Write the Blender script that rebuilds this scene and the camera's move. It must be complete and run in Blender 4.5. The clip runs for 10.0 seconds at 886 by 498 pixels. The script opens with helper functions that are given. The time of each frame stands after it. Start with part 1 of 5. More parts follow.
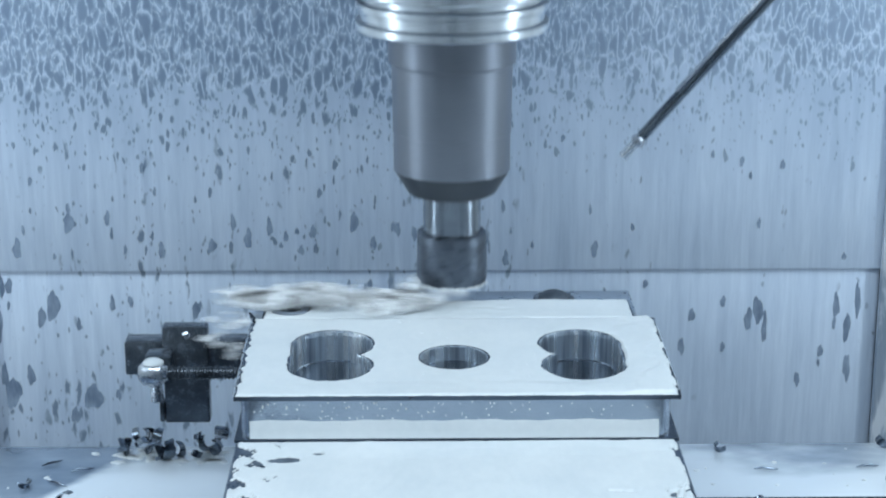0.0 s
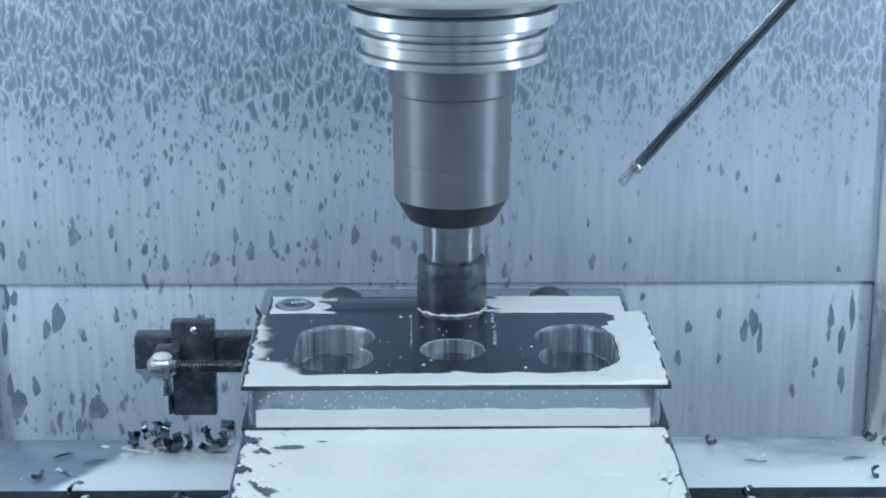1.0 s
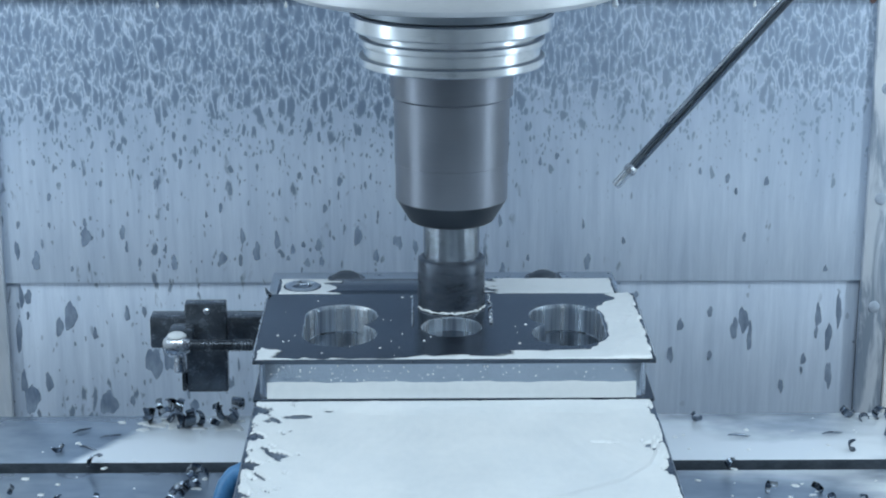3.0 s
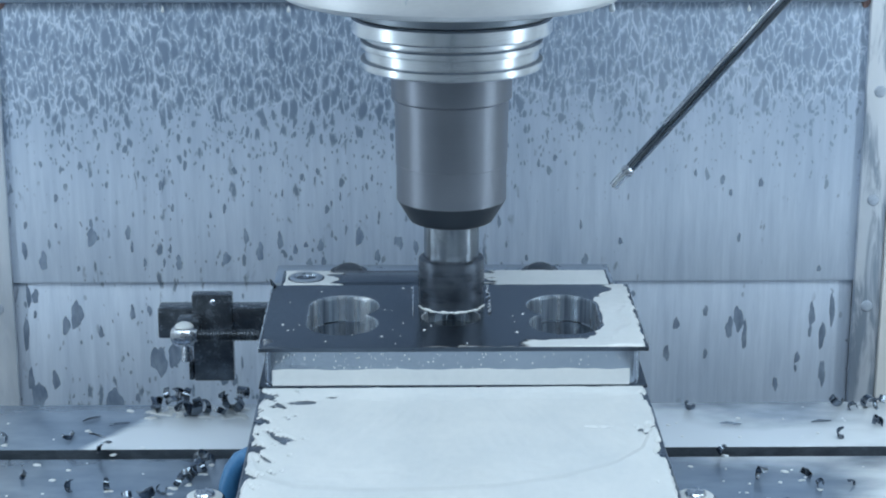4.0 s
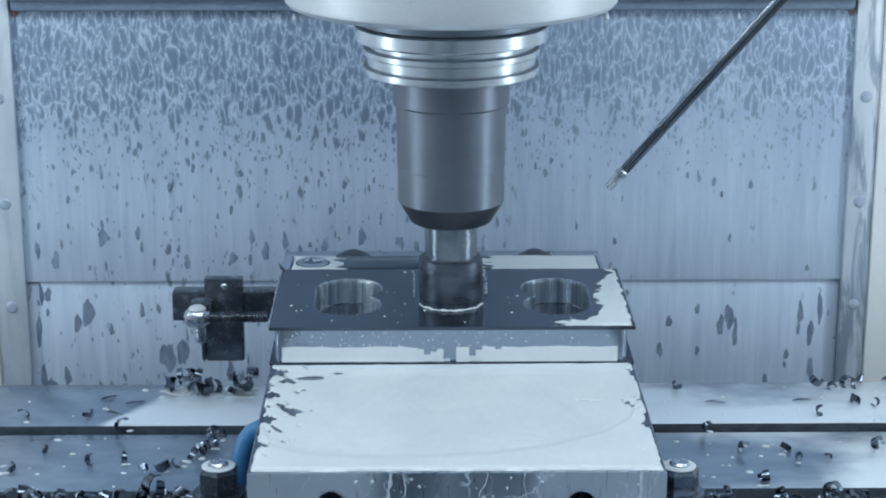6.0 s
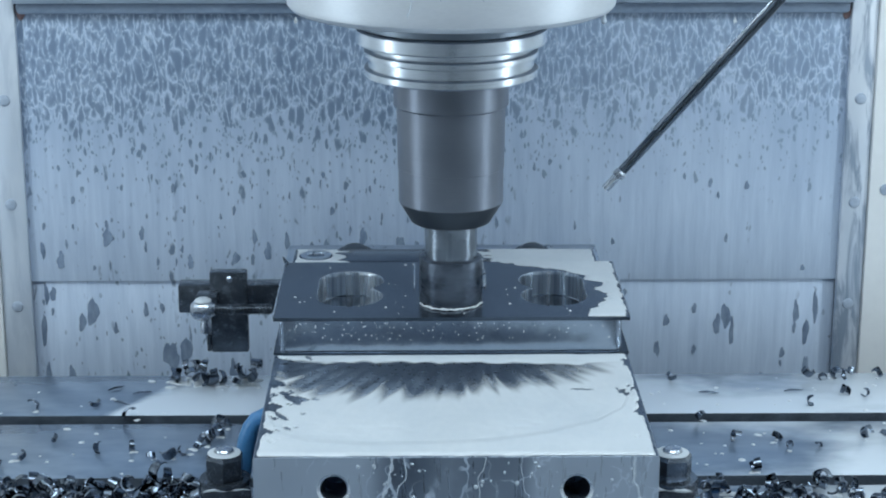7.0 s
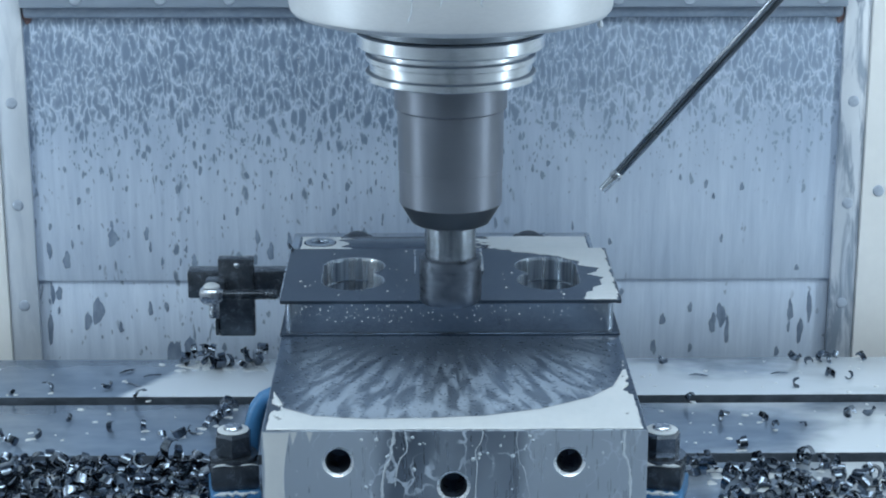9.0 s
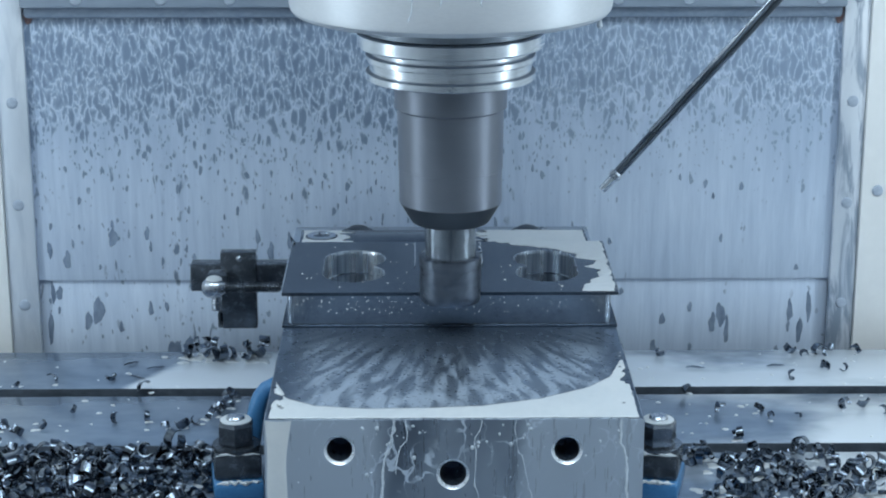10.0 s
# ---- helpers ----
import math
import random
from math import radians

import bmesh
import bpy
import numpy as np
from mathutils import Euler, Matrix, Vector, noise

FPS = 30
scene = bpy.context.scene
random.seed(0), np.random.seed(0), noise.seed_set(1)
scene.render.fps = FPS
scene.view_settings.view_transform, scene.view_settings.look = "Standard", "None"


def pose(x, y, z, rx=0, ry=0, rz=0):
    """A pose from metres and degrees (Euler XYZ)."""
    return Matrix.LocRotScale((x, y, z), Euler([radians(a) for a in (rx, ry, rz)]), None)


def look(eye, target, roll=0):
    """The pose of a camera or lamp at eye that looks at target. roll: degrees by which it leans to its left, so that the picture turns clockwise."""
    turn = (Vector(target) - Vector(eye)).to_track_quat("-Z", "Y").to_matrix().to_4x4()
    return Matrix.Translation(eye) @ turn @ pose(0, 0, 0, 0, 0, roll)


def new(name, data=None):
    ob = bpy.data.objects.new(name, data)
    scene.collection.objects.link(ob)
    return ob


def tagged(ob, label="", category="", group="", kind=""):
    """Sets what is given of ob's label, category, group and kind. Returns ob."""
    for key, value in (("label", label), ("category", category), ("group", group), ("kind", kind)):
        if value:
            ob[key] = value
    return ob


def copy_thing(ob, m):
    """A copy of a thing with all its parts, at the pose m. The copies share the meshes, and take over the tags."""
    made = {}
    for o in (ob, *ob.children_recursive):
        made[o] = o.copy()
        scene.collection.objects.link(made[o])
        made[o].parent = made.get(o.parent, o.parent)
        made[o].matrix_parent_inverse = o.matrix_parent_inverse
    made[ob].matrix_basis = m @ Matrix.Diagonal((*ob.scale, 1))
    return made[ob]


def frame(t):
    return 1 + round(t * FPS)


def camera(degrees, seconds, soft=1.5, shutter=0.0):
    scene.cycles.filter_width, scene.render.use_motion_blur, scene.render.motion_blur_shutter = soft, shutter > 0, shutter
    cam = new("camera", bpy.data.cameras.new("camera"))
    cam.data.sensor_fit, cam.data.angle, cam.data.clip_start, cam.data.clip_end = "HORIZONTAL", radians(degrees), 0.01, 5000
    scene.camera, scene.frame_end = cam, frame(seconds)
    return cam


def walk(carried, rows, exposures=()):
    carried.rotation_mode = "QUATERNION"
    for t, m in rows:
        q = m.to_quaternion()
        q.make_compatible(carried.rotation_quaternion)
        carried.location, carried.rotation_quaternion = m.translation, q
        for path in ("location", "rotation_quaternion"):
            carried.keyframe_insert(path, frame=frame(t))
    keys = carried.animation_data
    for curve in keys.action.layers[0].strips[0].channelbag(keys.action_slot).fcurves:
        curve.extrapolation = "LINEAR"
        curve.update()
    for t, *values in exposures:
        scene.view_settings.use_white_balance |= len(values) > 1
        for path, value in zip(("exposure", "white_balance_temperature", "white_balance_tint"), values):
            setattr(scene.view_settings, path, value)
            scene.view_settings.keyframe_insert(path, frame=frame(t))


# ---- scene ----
# ---------------------------------------------------------------- camera and its way
cam = camera(25.7, 10.0, soft=1.95, shutter=0.5)
CAM = [(0.0, -0.6039, 0.2717, 16.808, 0.719), (0.1, -0.6045, 0.2719, 16.520, 0.720), (0.2, -0.6052, 0.2721, 16.424, 0.721),
       (0.5, -0.6078, 0.2729, 16.424, 0.723), (1.0, -0.6141, 0.2747, 16.424, 0.715), (1.5, -0.6207, 0.2767, 16.425, 0.714),
       (2.0, -0.6273, 0.2786, 16.427, 0.71), (2.5, -0.6342, 0.2806, 16.422, 0.703), (4.0, -0.6555, 0.2869, 16.415, 0.681),
       (4.5, -0.6623, 0.2889, 16.414, 0.678), (5.0, -0.669, 0.2909, 16.416, 0.671), (5.5, -0.6758, 0.2929, 16.416, 0.667),
       (7.0, -0.6934, 0.2981, 16.417, 0.653), (7.5, -0.6982, 0.2995, 16.417, 0.65), (8.0, -0.7023, 0.3007, 16.414, 0.651),
       (8.5, -0.7052, 0.3016, 16.414, 0.645), (9.0, -0.7075, 0.3023, 16.418, 0.646), (9.5, -0.7086, 0.3026, 16.42, 0.646),
       (10.0, -0.7088, 0.3026, 16.422, 0.647)]
walk(cam, [(t, pose(-0.0108, y, z, 90 - p, 0, -w)) for t, y, z, p, w in CAM], exposures=[(0.0, 0.25), (0.5, 0.22), (1.0, 0.17), (2.5, 0.12), (5.5, 0.05), (8.0, 0.02), (10.0, 0.02)])

# ---------------------------------------------------------------- light
world = bpy.data.worlds.new("world")
scene.world = world
world.use_nodes = True
world.node_tree.nodes["Background"].inputs[0].default_value = (0.30, 0.42, 0.58, 1)
world.node_tree.nodes["Background"].inputs[1].default_value = 0.05


def lamp(name, eye, target, sx, sy, power, colour):
    d = bpy.data.lights.new(name, "AREA")
    d.shape, d.size, d.size_y, d.energy, d.color = "RECTANGLE", sx, sy, power, colour
    ob = new(name, d)
    ob.matrix_world = look(eye, target)
    return ob


COOL = (0.76, 0.91, 1.01)
lamp("lamp_ceiling", (0.0, -0.40, 0.70), (0.0, 0.08, 0.03), 0.80, 0.30, 5.6, COOL)
lamp("lamp_side", (-0.45, -0.10, 0.20), (0.0, -0.02, 0.20), 0.024, 0.50, 0.50, COOL)
lamp("lamp_side", (0.45, -0.10, 0.20), (0.0, -0.02, 0.20), 0.024, 0.50, 0.53, COOL)

# ---------------------------------------------------------------- materials


class Mat:
    def __init__(self, name):
        self.m = bpy.data.materials.new(name)
        self.m.use_nodes = True
        self.t = self.m.node_tree
        self.b = self.t.nodes["Principled BSDF"]
        self.co = self.t.nodes.new("ShaderNodeTexCoord").outputs["Object"]

    def put(self, socket, v):
        if hasattr(v, "is_linked"):
            self.t.links.new(v, socket)
        elif isinstance(v, (tuple, list)):
            socket.default_value = (*v, 1) if len(v) == 3 and len(socket.default_value) == 4 else v
        else:
            socket.default_value = v

    def set(self, **kw):
        for k, v in kw.items():
            self.put(self.b.inputs[k.replace("_", " ")], v)
        return self

    def mapped(self, scale, shift=(0, 0, 0), src=None):
        n = self.t.nodes.new("ShaderNodeMapping")
        self.t.links.new(src or self.co, n.inputs[0])
        n.inputs["Location"].default_value, n.inputs["Scale"].default_value = shift, scale
        return n.outputs[0]

    def noise(self, vec, scale, detail=4, rough=0.55, dist=0.0):
        n = self.t.nodes.new("ShaderNodeTexNoise")
        self.t.links.new(vec, n.inputs["Vector"])
        n.inputs["Scale"].default_value, n.inputs["Detail"].default_value = scale, detail
        n.inputs["Roughness"].default_value, n.inputs["Distortion"].default_value = rough, dist
        return n.outputs["Fac"]

    def voronoi(self, vec, scale, feature="F1", out="Distance", rnd=1.0):
        n = self.t.nodes.new("ShaderNodeTexVoronoi")
        n.feature = feature
        self.t.links.new(vec, n.inputs["Vector"])
        n.inputs["Scale"].default_value, n.inputs["Randomness"].default_value = scale, rnd
        return n.outputs[out]

    def ramp(self, fac, stops):
        n = self.t.nodes.new("ShaderNodeValToRGB")
        self.t.links.new(fac, n.inputs[0])
        e = n.color_ramp.elements
        for i, (p, c) in enumerate(stops):
            el = e[i] if i < 2 else e.new(p)
            el.position = p
            el.color = (*c, 1) if isinstance(c, tuple) else (c, c, c, 1)
        return n.outputs[0]

    def math(self, op, a, b=0.0, clamp=False):
        n = self.t.nodes.new("ShaderNodeMath")
        n.operation, n.use_clamp = op, clamp
        self.put(n.inputs[0], a)
        self.put(n.inputs[1], b)
        return n.outputs[0]

    def span(self, v, a, b, c=0.0, d=1.0):
        n = self.t.nodes.new("ShaderNodeMapRange")
        n.interpolation_type = "SMOOTHSTEP"
        for i, x in enumerate((v, a, b, c, d)):
            self.put(n.inputs[i], x)
        return n.outputs[0]

    def mix(self, fac, a, b):
        n = self.t.nodes.new("ShaderNodeMix")
        n.data_type = "RGBA"
        self.put(n.inputs[0], fac)
        self.put(n.inputs[6], a)
        self.put(n.inputs[7], b)
        return n.outputs[2]

    def xyz(self):
        n = self.t.nodes.new("ShaderNodeSeparateXYZ")
        self.t.links.new(self.co, n.inputs[0])
        return n.outputs

    def random(self):
        return self.t.nodes.new("ShaderNodeObjectInfo").outputs["Random"]

    def bump(self, h, strength, dist):
        n = self.t.nodes.new("ShaderNodeBump")
        n.inputs["Strength"].default_value, n.inputs["Distance"].default_value = strength, dist
        self.t.links.new(h, n.inputs["Height"])
        self.t.links.new(n.outputs[0], self.b.inputs["Normal"])
        return self


def metal(name, a, b, rough, scale=60, stretch=(1, 1, 1), metallic=1.0, bump=0.15, spread=0.12):
    """Worn metal: broad tone changes, fine brushed grain along the stretch."""
    k = Mat(name)
    big = k.noise(k.mapped((1, 1, 1)), scale, 5)
    fine = k.noise(k.mapped(stretch), scale * 14, 4)
    tone = k.math("ADD", k.math("MULTIPLY", big, 0.6), k.math("MULTIPLY", fine, 0.4))
    k.set(Base_Color=k.ramp(tone, ((0.32, a), (0.68, b))), Metallic=metallic,
          Roughness=k.span(tone, 0.3, 0.7, rough - spread * 0.5, rough + spread * 0.5))
    k.bump(fine, bump, 0.0002)
    return k.m


def wall_material():
    """Stainless sheet with dried coolant: a fine net of runs above, single drop marks lower down."""
    k = Mat("stained_stainless")
    x, y, z = k.xyz()
    streak = k.noise(k.mapped((1, 1, 0.07)), 240, 6, 0.7, 0.25)
    broad = k.noise(k.mapped((1, 1, 0.5)), 11, 5, 0.55)
    warp = k.noise(k.mapped((1, 1, 0.4)), 120, 3)
    small = k.noise(k.mapped((1, 1, 0.5)), 30, 4, 0.6)

    def wavy(vec, scale, amount):
        nz = k.t.nodes.new("ShaderNodeTexNoise")
        k.t.links.new(k.mapped((1, 1, 0.5)), nz.inputs["Vector"])
        nz.inputs["Scale"].default_value, nz.inputs["Detail"].default_value = scale, 3
        sc = k.t.nodes.new("ShaderNodeVectorMath")
        sc.operation = "SCALE"
        k.t.links.new(nz.outputs["Color"], sc.inputs[0])
        sc.inputs["Scale"].default_value = amount
        ad = k.t.nodes.new("ShaderNodeVectorMath")
        ad.operation = "ADD"
        k.t.links.new(vec, ad.inputs[0])
        k.t.links.new(sc.outputs[0], ad.inputs[1])
        return ad.outputs[0]

    def cells(scale, stretch, shift, fine):
        v = wavy(wavy(k.mapped((1, 0, stretch), shift), 140, 0.0050), 400, fine)
        sep = k.t.nodes.new("ShaderNodeSeparateColor")
        k.t.links.new(k.voronoi(v, scale, "F1", "Color"), sep.inputs[0])
        return v, sep.outputs

    def held(cover, chance):
        return k.span(k.math("SUBTRACT", cover, chance), -0.03, 0.05)

    def drops_at(scale, stretch, cover, r0, r1, shift):
        """Round-ended marks, one to a cell."""
        v, rnd = cells(scale, stretch, shift, 0.0012)
        r = k.span(rnd[1], 0.0, 1.0, r0, r1)
        return k.math("MULTIPLY", held(cover, rnd[0]), k.span(k.math("SUBTRACT", r, k.voronoi(v, scale, "F1")), -0.03, 0.13), True)

    var = k.math("MULTIPLY", k.math("SUBTRACT", small, 0.5), 1.0)
    side = k.span(x, -0.02, 0.10, 0.08, -0.08)
    high = k.math("ADD", k.math("ADD", k.span(z, 0.088, 0.132, 0.0, 1.25), side), var)
    low = k.math("ADD", k.math("ADD", k.span(z, 0.056, 0.108, 0.06, 0.72), side), k.math("MULTIPLY", var, 0.7))
    v, rnd = cells(340, 0.34, (0, 0, 0), 0.0012)
    edge = k.voronoi(v, 340, "DISTANCE_TO_EDGE")
    net = k.math("MULTIPLY", held(high, rnd[0]), k.span(edge, 0.03, 0.26), True)
    v2, rnd2 = cells(520, 0.5, (2.7, 0, 5.2), 0.0008)
    fine_net = k.math("MULTIPLY", held(k.math("SUBTRACT", high, 0.45), rnd2[0]), k.span(k.voronoi(v2, 520, "DISTANCE_TO_EDGE"), 0.02, 0.22), True)
    drops = drops_at(380, 0.45, low, 0.20, 0.46, (1.3, 0, 2.1))
    tiny = drops_at(640, 0.55, k.math("MULTIPLY", low, 0.75), 0.2, 0.45, (4.1, 0, 0.7))
    mark = k.math("MAXIMUM", k.math("MAXIMUM", net, k.math("MULTIPLY", fine_net, 0.7)), k.math("MAXIMUM", drops, k.math("MULTIPLY", tiny, 0.8)))
    mark = k.math("MULTIPLY", mark, k.span(x, -0.01, 0.07, 1.0, 0.72))
    tone = k.math("ADD", k.math("MULTIPLY", streak, 0.55), k.math("MULTIPLY", broad, 0.45))
    base = k.ramp(tone, ((0.34, (0.44, 0.53, 0.665)), (0.66, (0.68, 0.77, 0.895))))
    # shade near the rail put into the colour: the sheet darkens upwards
    shaded = k.mix(k.math("MULTIPLY", k.span(z, 0.055, 0.135), k.span(small, 0.25, 0.6, 0.55, 0.95)), base, (0.31, 0.395, 0.52))
    dark = k.mix(warp, (0.09, 0.135, 0.21), (0.18, 0.245, 0.345))
    rim = k.math("MULTIPLY", k.math("MULTIPLY", held(high, 0.55), k.span(edge, 0.0, 0.07, 1.0, 0.0)), 0.5)
    shaded = k.mix(rim, shaded, (0.62, 0.70, 0.79))
    k.set(Base_Color=k.mix(k.math("MULTIPLY", mark, 0.82), shaded, dark), Metallic=0.25,
          Roughness=k.math("ADD", 0.5, k.math("MULTIPLY", mark, -0.14)))
    k.bump(k.math("ADD", k.math("MULTIPLY", warp, 0.3), mark), 0.08, 0.0003)
    return k.m


def stain_material():
    k = Mat("drop_stain")
    n = k.noise(k.mapped((1, 1, 0.4)), 300, 4)
    k.set(Base_Color=k.ramp(n, ((0.3, (0.16, 0.215, 0.305)), (0.7, (0.33, 0.405, 0.52)))), Metallic=0.2, Roughness=0.42)
    k.bump(n, 0.1, 0.0003)
    return k.m


def foam_material(name="milky_coolant", bed=None, level=0.0, deep=1.0):
    """Milky coolant emulsion; over a bed it is clearer where it lies thin."""
    k = Mat(name)
    n = k.noise(k.mapped((1, 1, 1)), 45, 4)
    f = k.noise(k.mapped((1, 0.5, 1)), 420, 3)
    k.set(Base_Color=k.ramp(k.math("ADD", k.math("MULTIPLY", n, 0.7), k.math("MULTIPLY", f, 0.3)),
                            ((0.30, (0.545, 0.585, 0.615)), (0.62, (0.63, 0.66, 0.68)))), Roughness=0.30)
    k.bump(k.math("ADD", n, k.math("MULTIPLY", f, 0.15)), 0.25, 0.0012)
    if bed:
        tc = k.t.nodes.new("ShaderNodeTexCoord")
        tc.object = bed
        sp = k.t.nodes.new("ShaderNodeSeparateXYZ")
        k.t.links.new(tc.outputs["Object"], sp.inputs[0])
        k.set(Alpha=k.span(k.math("SUBTRACT", sp.outputs[2], level), 0.0, deep, 0.0, 1.0))
    return k.m


def table_material():
    """Wet ground cast iron table, unevenly paler by land and side."""
    k = Mat("wet_table")
    big = k.noise(k.mapped((0.7, 1.2, 1)), 12, 4, 0.45, 0.2)
    mid = k.noise(k.mapped((0.5, 1, 1)), 110, 5)
    x, y, z = k.xyz()
    rear = k.span(y, 0.050, 0.056)
    near = k.math("ADD", k.span(x, 0.03, 0.06, -0.3, -0.02), k.span(x, 0.12, 0.2, 0.0, 0.06))
    far = k.span(k.math("ADD", x, k.math("MULTIPLY", y, -0.35)), -0.172, -0.150, -0.2, 0.16)
    zone = k.math("ADD", k.math("MULTIPLY", rear, far), k.math("MULTIPLY", k.math("SUBTRACT", 1.0, rear), near))
    # film: how pale the top is, from noise and zone
    film = k.span(k.math("ADD", k.math("ADD", k.math("MULTIPLY", big, 0.92), k.math("MULTIPLY", mid, 0.08)), zone), 0.44, 0.60)
    base = k.mix(film, k.ramp(mid, ((0.3, (0.16, 0.215, 0.30)), (0.7, (0.23, 0.295, 0.385)))), (0.66, 0.72, 0.785))
    k.set(Base_Color=base, Metallic=k.math("SUBTRACT", 0.35, k.math("MULTIPLY", film, 0.2)),
          Roughness=k.math("ADD", 0.16, k.math("MULTIPLY", mid, 0.10)))
    k.bump(k.math("ADD", film, k.math("MULTIPLY", mid, 0.3)), 0.10, 0.0006)
    return k.m


def block_material():
    """Machined steel; thin milky streaks fan out over the top from the rear middle, pale runs down the front. The
    front's reflections are painted as pale sides.
    """
    k = Mat("machined_block")
    x, y, z = k.xyz()
    fine = k.noise(k.mapped((1, 1, 0.12)), 520, 4)
    big = k.noise(k.mapped((1, 1, 1)), 30, 4)
    tone = k.math("ADD", k.math("MULTIPLY", big, 0.88), k.math("MULTIPLY", fine, 0.12))
    base = k.ramp(tone, ((0.32, (0.095, 0.128, 0.178)), (0.68, (0.165, 0.212, 0.28))))
    ang = k.math("ARCTAN2", x, k.math("SUBTRACT", 0.005, y))
    rad = k.math("SQRT", k.math("ADD", k.math("MULTIPLY", x, x), k.math("MULTIPLY", k.math("SUBTRACT", y, 0.005), k.math("SUBTRACT", y, 0.005))))
    cx = k.t.nodes.new("ShaderNodeCombineXYZ")
    k.put(cx.inputs[0], k.math("MULTIPLY", ang, 1.0))
    k.put(cx.inputs[1], k.math("MULTIPLY", rad, 2.2))
    st = k.noise(cx.outputs[0], 24, 3, 0.5, 0.5)
    top = k.math("MULTIPLY", k.span(z, 0.0588, 0.0592), k.span(rad, 0.046, 0.096, 0.0, 1.0))
    milk = k.math("ADD", k.math("MULTIPLY", top, k.span(st, 0.40, 0.60, 0.12, 0.56)), k.math("MULTIPLY", k.span(z, 0.0588, 0.0592), k.span(rad, 0.084, 0.116, 0.0, 0.16)))
    milk = k.math("MULTIPLY", milk, k.math("MULTIPLY", k.span(x, -0.062, -0.048), k.span(x, 0.062, 0.050)))
    front = k.math("MULTIPLY", k.span(y, -0.1311, -0.1315), k.span(k.noise(k.mapped((1, 1, 0.6)), 26, 4), 0.35, 0.75, 0.15, 0.9))
    # milky corner, plus pale sides that put the front's reflections into the colour
    milk_sheen = k.math("MULTIPLY", k.span(y, -0.1311, -0.1315), k.math("MAXIMUM", k.span(k.math("ADD", x, k.math("MULTIPLY", big, 0.02)), -0.040, -0.046), k.math("MULTIPLY", k.math("MAXIMUM", k.span(k.math("ADD", x, k.math("MULTIPLY", big, 0.012)), 0.020, 0.034), k.span(k.math("ADD", x, k.math("MULTIPLY", big, 0.012)), -0.010, -0.024)), 1.0)))
    wv = k.t.nodes.new("ShaderNodeVectorMath")
    wv.operation = "MULTIPLY_ADD"
    nz = k.t.nodes.new("ShaderNodeTexNoise")
    k.t.links.new(k.co, nz.inputs["Vector"])
    nz.inputs["Scale"].default_value, nz.inputs["Detail"].default_value = 130, 3
    k.t.links.new(nz.outputs["Color"], wv.inputs[0])
    wv.inputs[1].default_value = (0.009, 0, 0.009)
    k.t.links.new(k.mapped((1, 0, 0.55)), wv.inputs[2])
    crack = k.span(k.voronoi(wv.outputs[0], 105, "DISTANCE_TO_EDGE"), 0.010, 0.042, 1.0, 0.0)
    crack = k.math("MULTIPLY", k.math("MULTIPLY", crack, k.span(y, -0.1311, -0.1315)), k.span(k.noise(k.mapped((1, 1, 0.6)), 60, 3), 0.40, 0.56))
    milk = k.math("MAXIMUM", milk, crack)
    # milk together with the painted reflections and lightening of the front
    wet = k.math("MAXIMUM", milk, k.math("MAXIMUM", k.math("MULTIPLY", k.math("ADD", k.math("MULTIPLY", front, 0.45), 0.08), k.span(y, -0.1311, -0.1315)), k.math("MULTIPLY", milk_sheen, 0.75)))
    k.set(Base_Color=k.mix(k.math("MULTIPLY", wet, 0.78), base, (0.54, 0.625, 0.735)),
          Metallic=k.math("SUBTRACT", 0.85, k.math("MULTIPLY", wet, 0.78)), Roughness=k.math("ADD", 0.22, k.math("MULTIPLY", fine, 0.14)))
    k.bump(fine, 0.03, 0.0001)
    return k.m


def bored_material():
    """Bored wall with upright bright and dark streaks, its highlights put into the colour."""
    k = Mat("bored_steel")
    wide = k.noise(k.mapped((1, 1, 0.02)), 210, 3)
    fine = k.noise(k.mapped((1, 1, 0.04)), 900, 3)
    tone = k.math("ADD", k.math("MULTIPLY", wide, 0.75), k.math("MULTIPLY", fine, 0.25))
    k.set(Base_Color=k.ramp(tone, ((0.36, (0.16, 0.20, 0.26)), (0.50, (0.46, 0.53, 0.61)), (0.62, (0.86, 0.89, 0.92)))), Metallic=0.75,
          Roughness=k.span(tone, 0.3, 0.7, 0.34, 0.20))
    k.bump(fine, 0.15, 0.0002)
    return k.m


def mist_material():
    """Torn, half clear coolant mist."""
    k = Mat("coolant_mist")
    n = k.noise(k.mapped((0.5, 1, 1)), 170, 4, 0.6, 0.8)
    k.set(Base_Color=(0.88, 0.90, 0.92), Roughness=0.6, Alpha=k.span(n, 0.38, 0.74, 0.0, 0.6))
    return k.m


def glow_material():
    k = Mat("hot_sliver")
    k.set(Base_Color=(0.7, 0.6, 0.58), Emission_Color=(1.0, 0.86, 0.84), Emission_Strength=2.2, Roughness=0.4)
    return k.m


GLOW = glow_material()
MIST = mist_material()
WALL = wall_material()
FANNED = block_material()
STAIN = stain_material()
FOAM = foam_material()
TABLE = table_material()
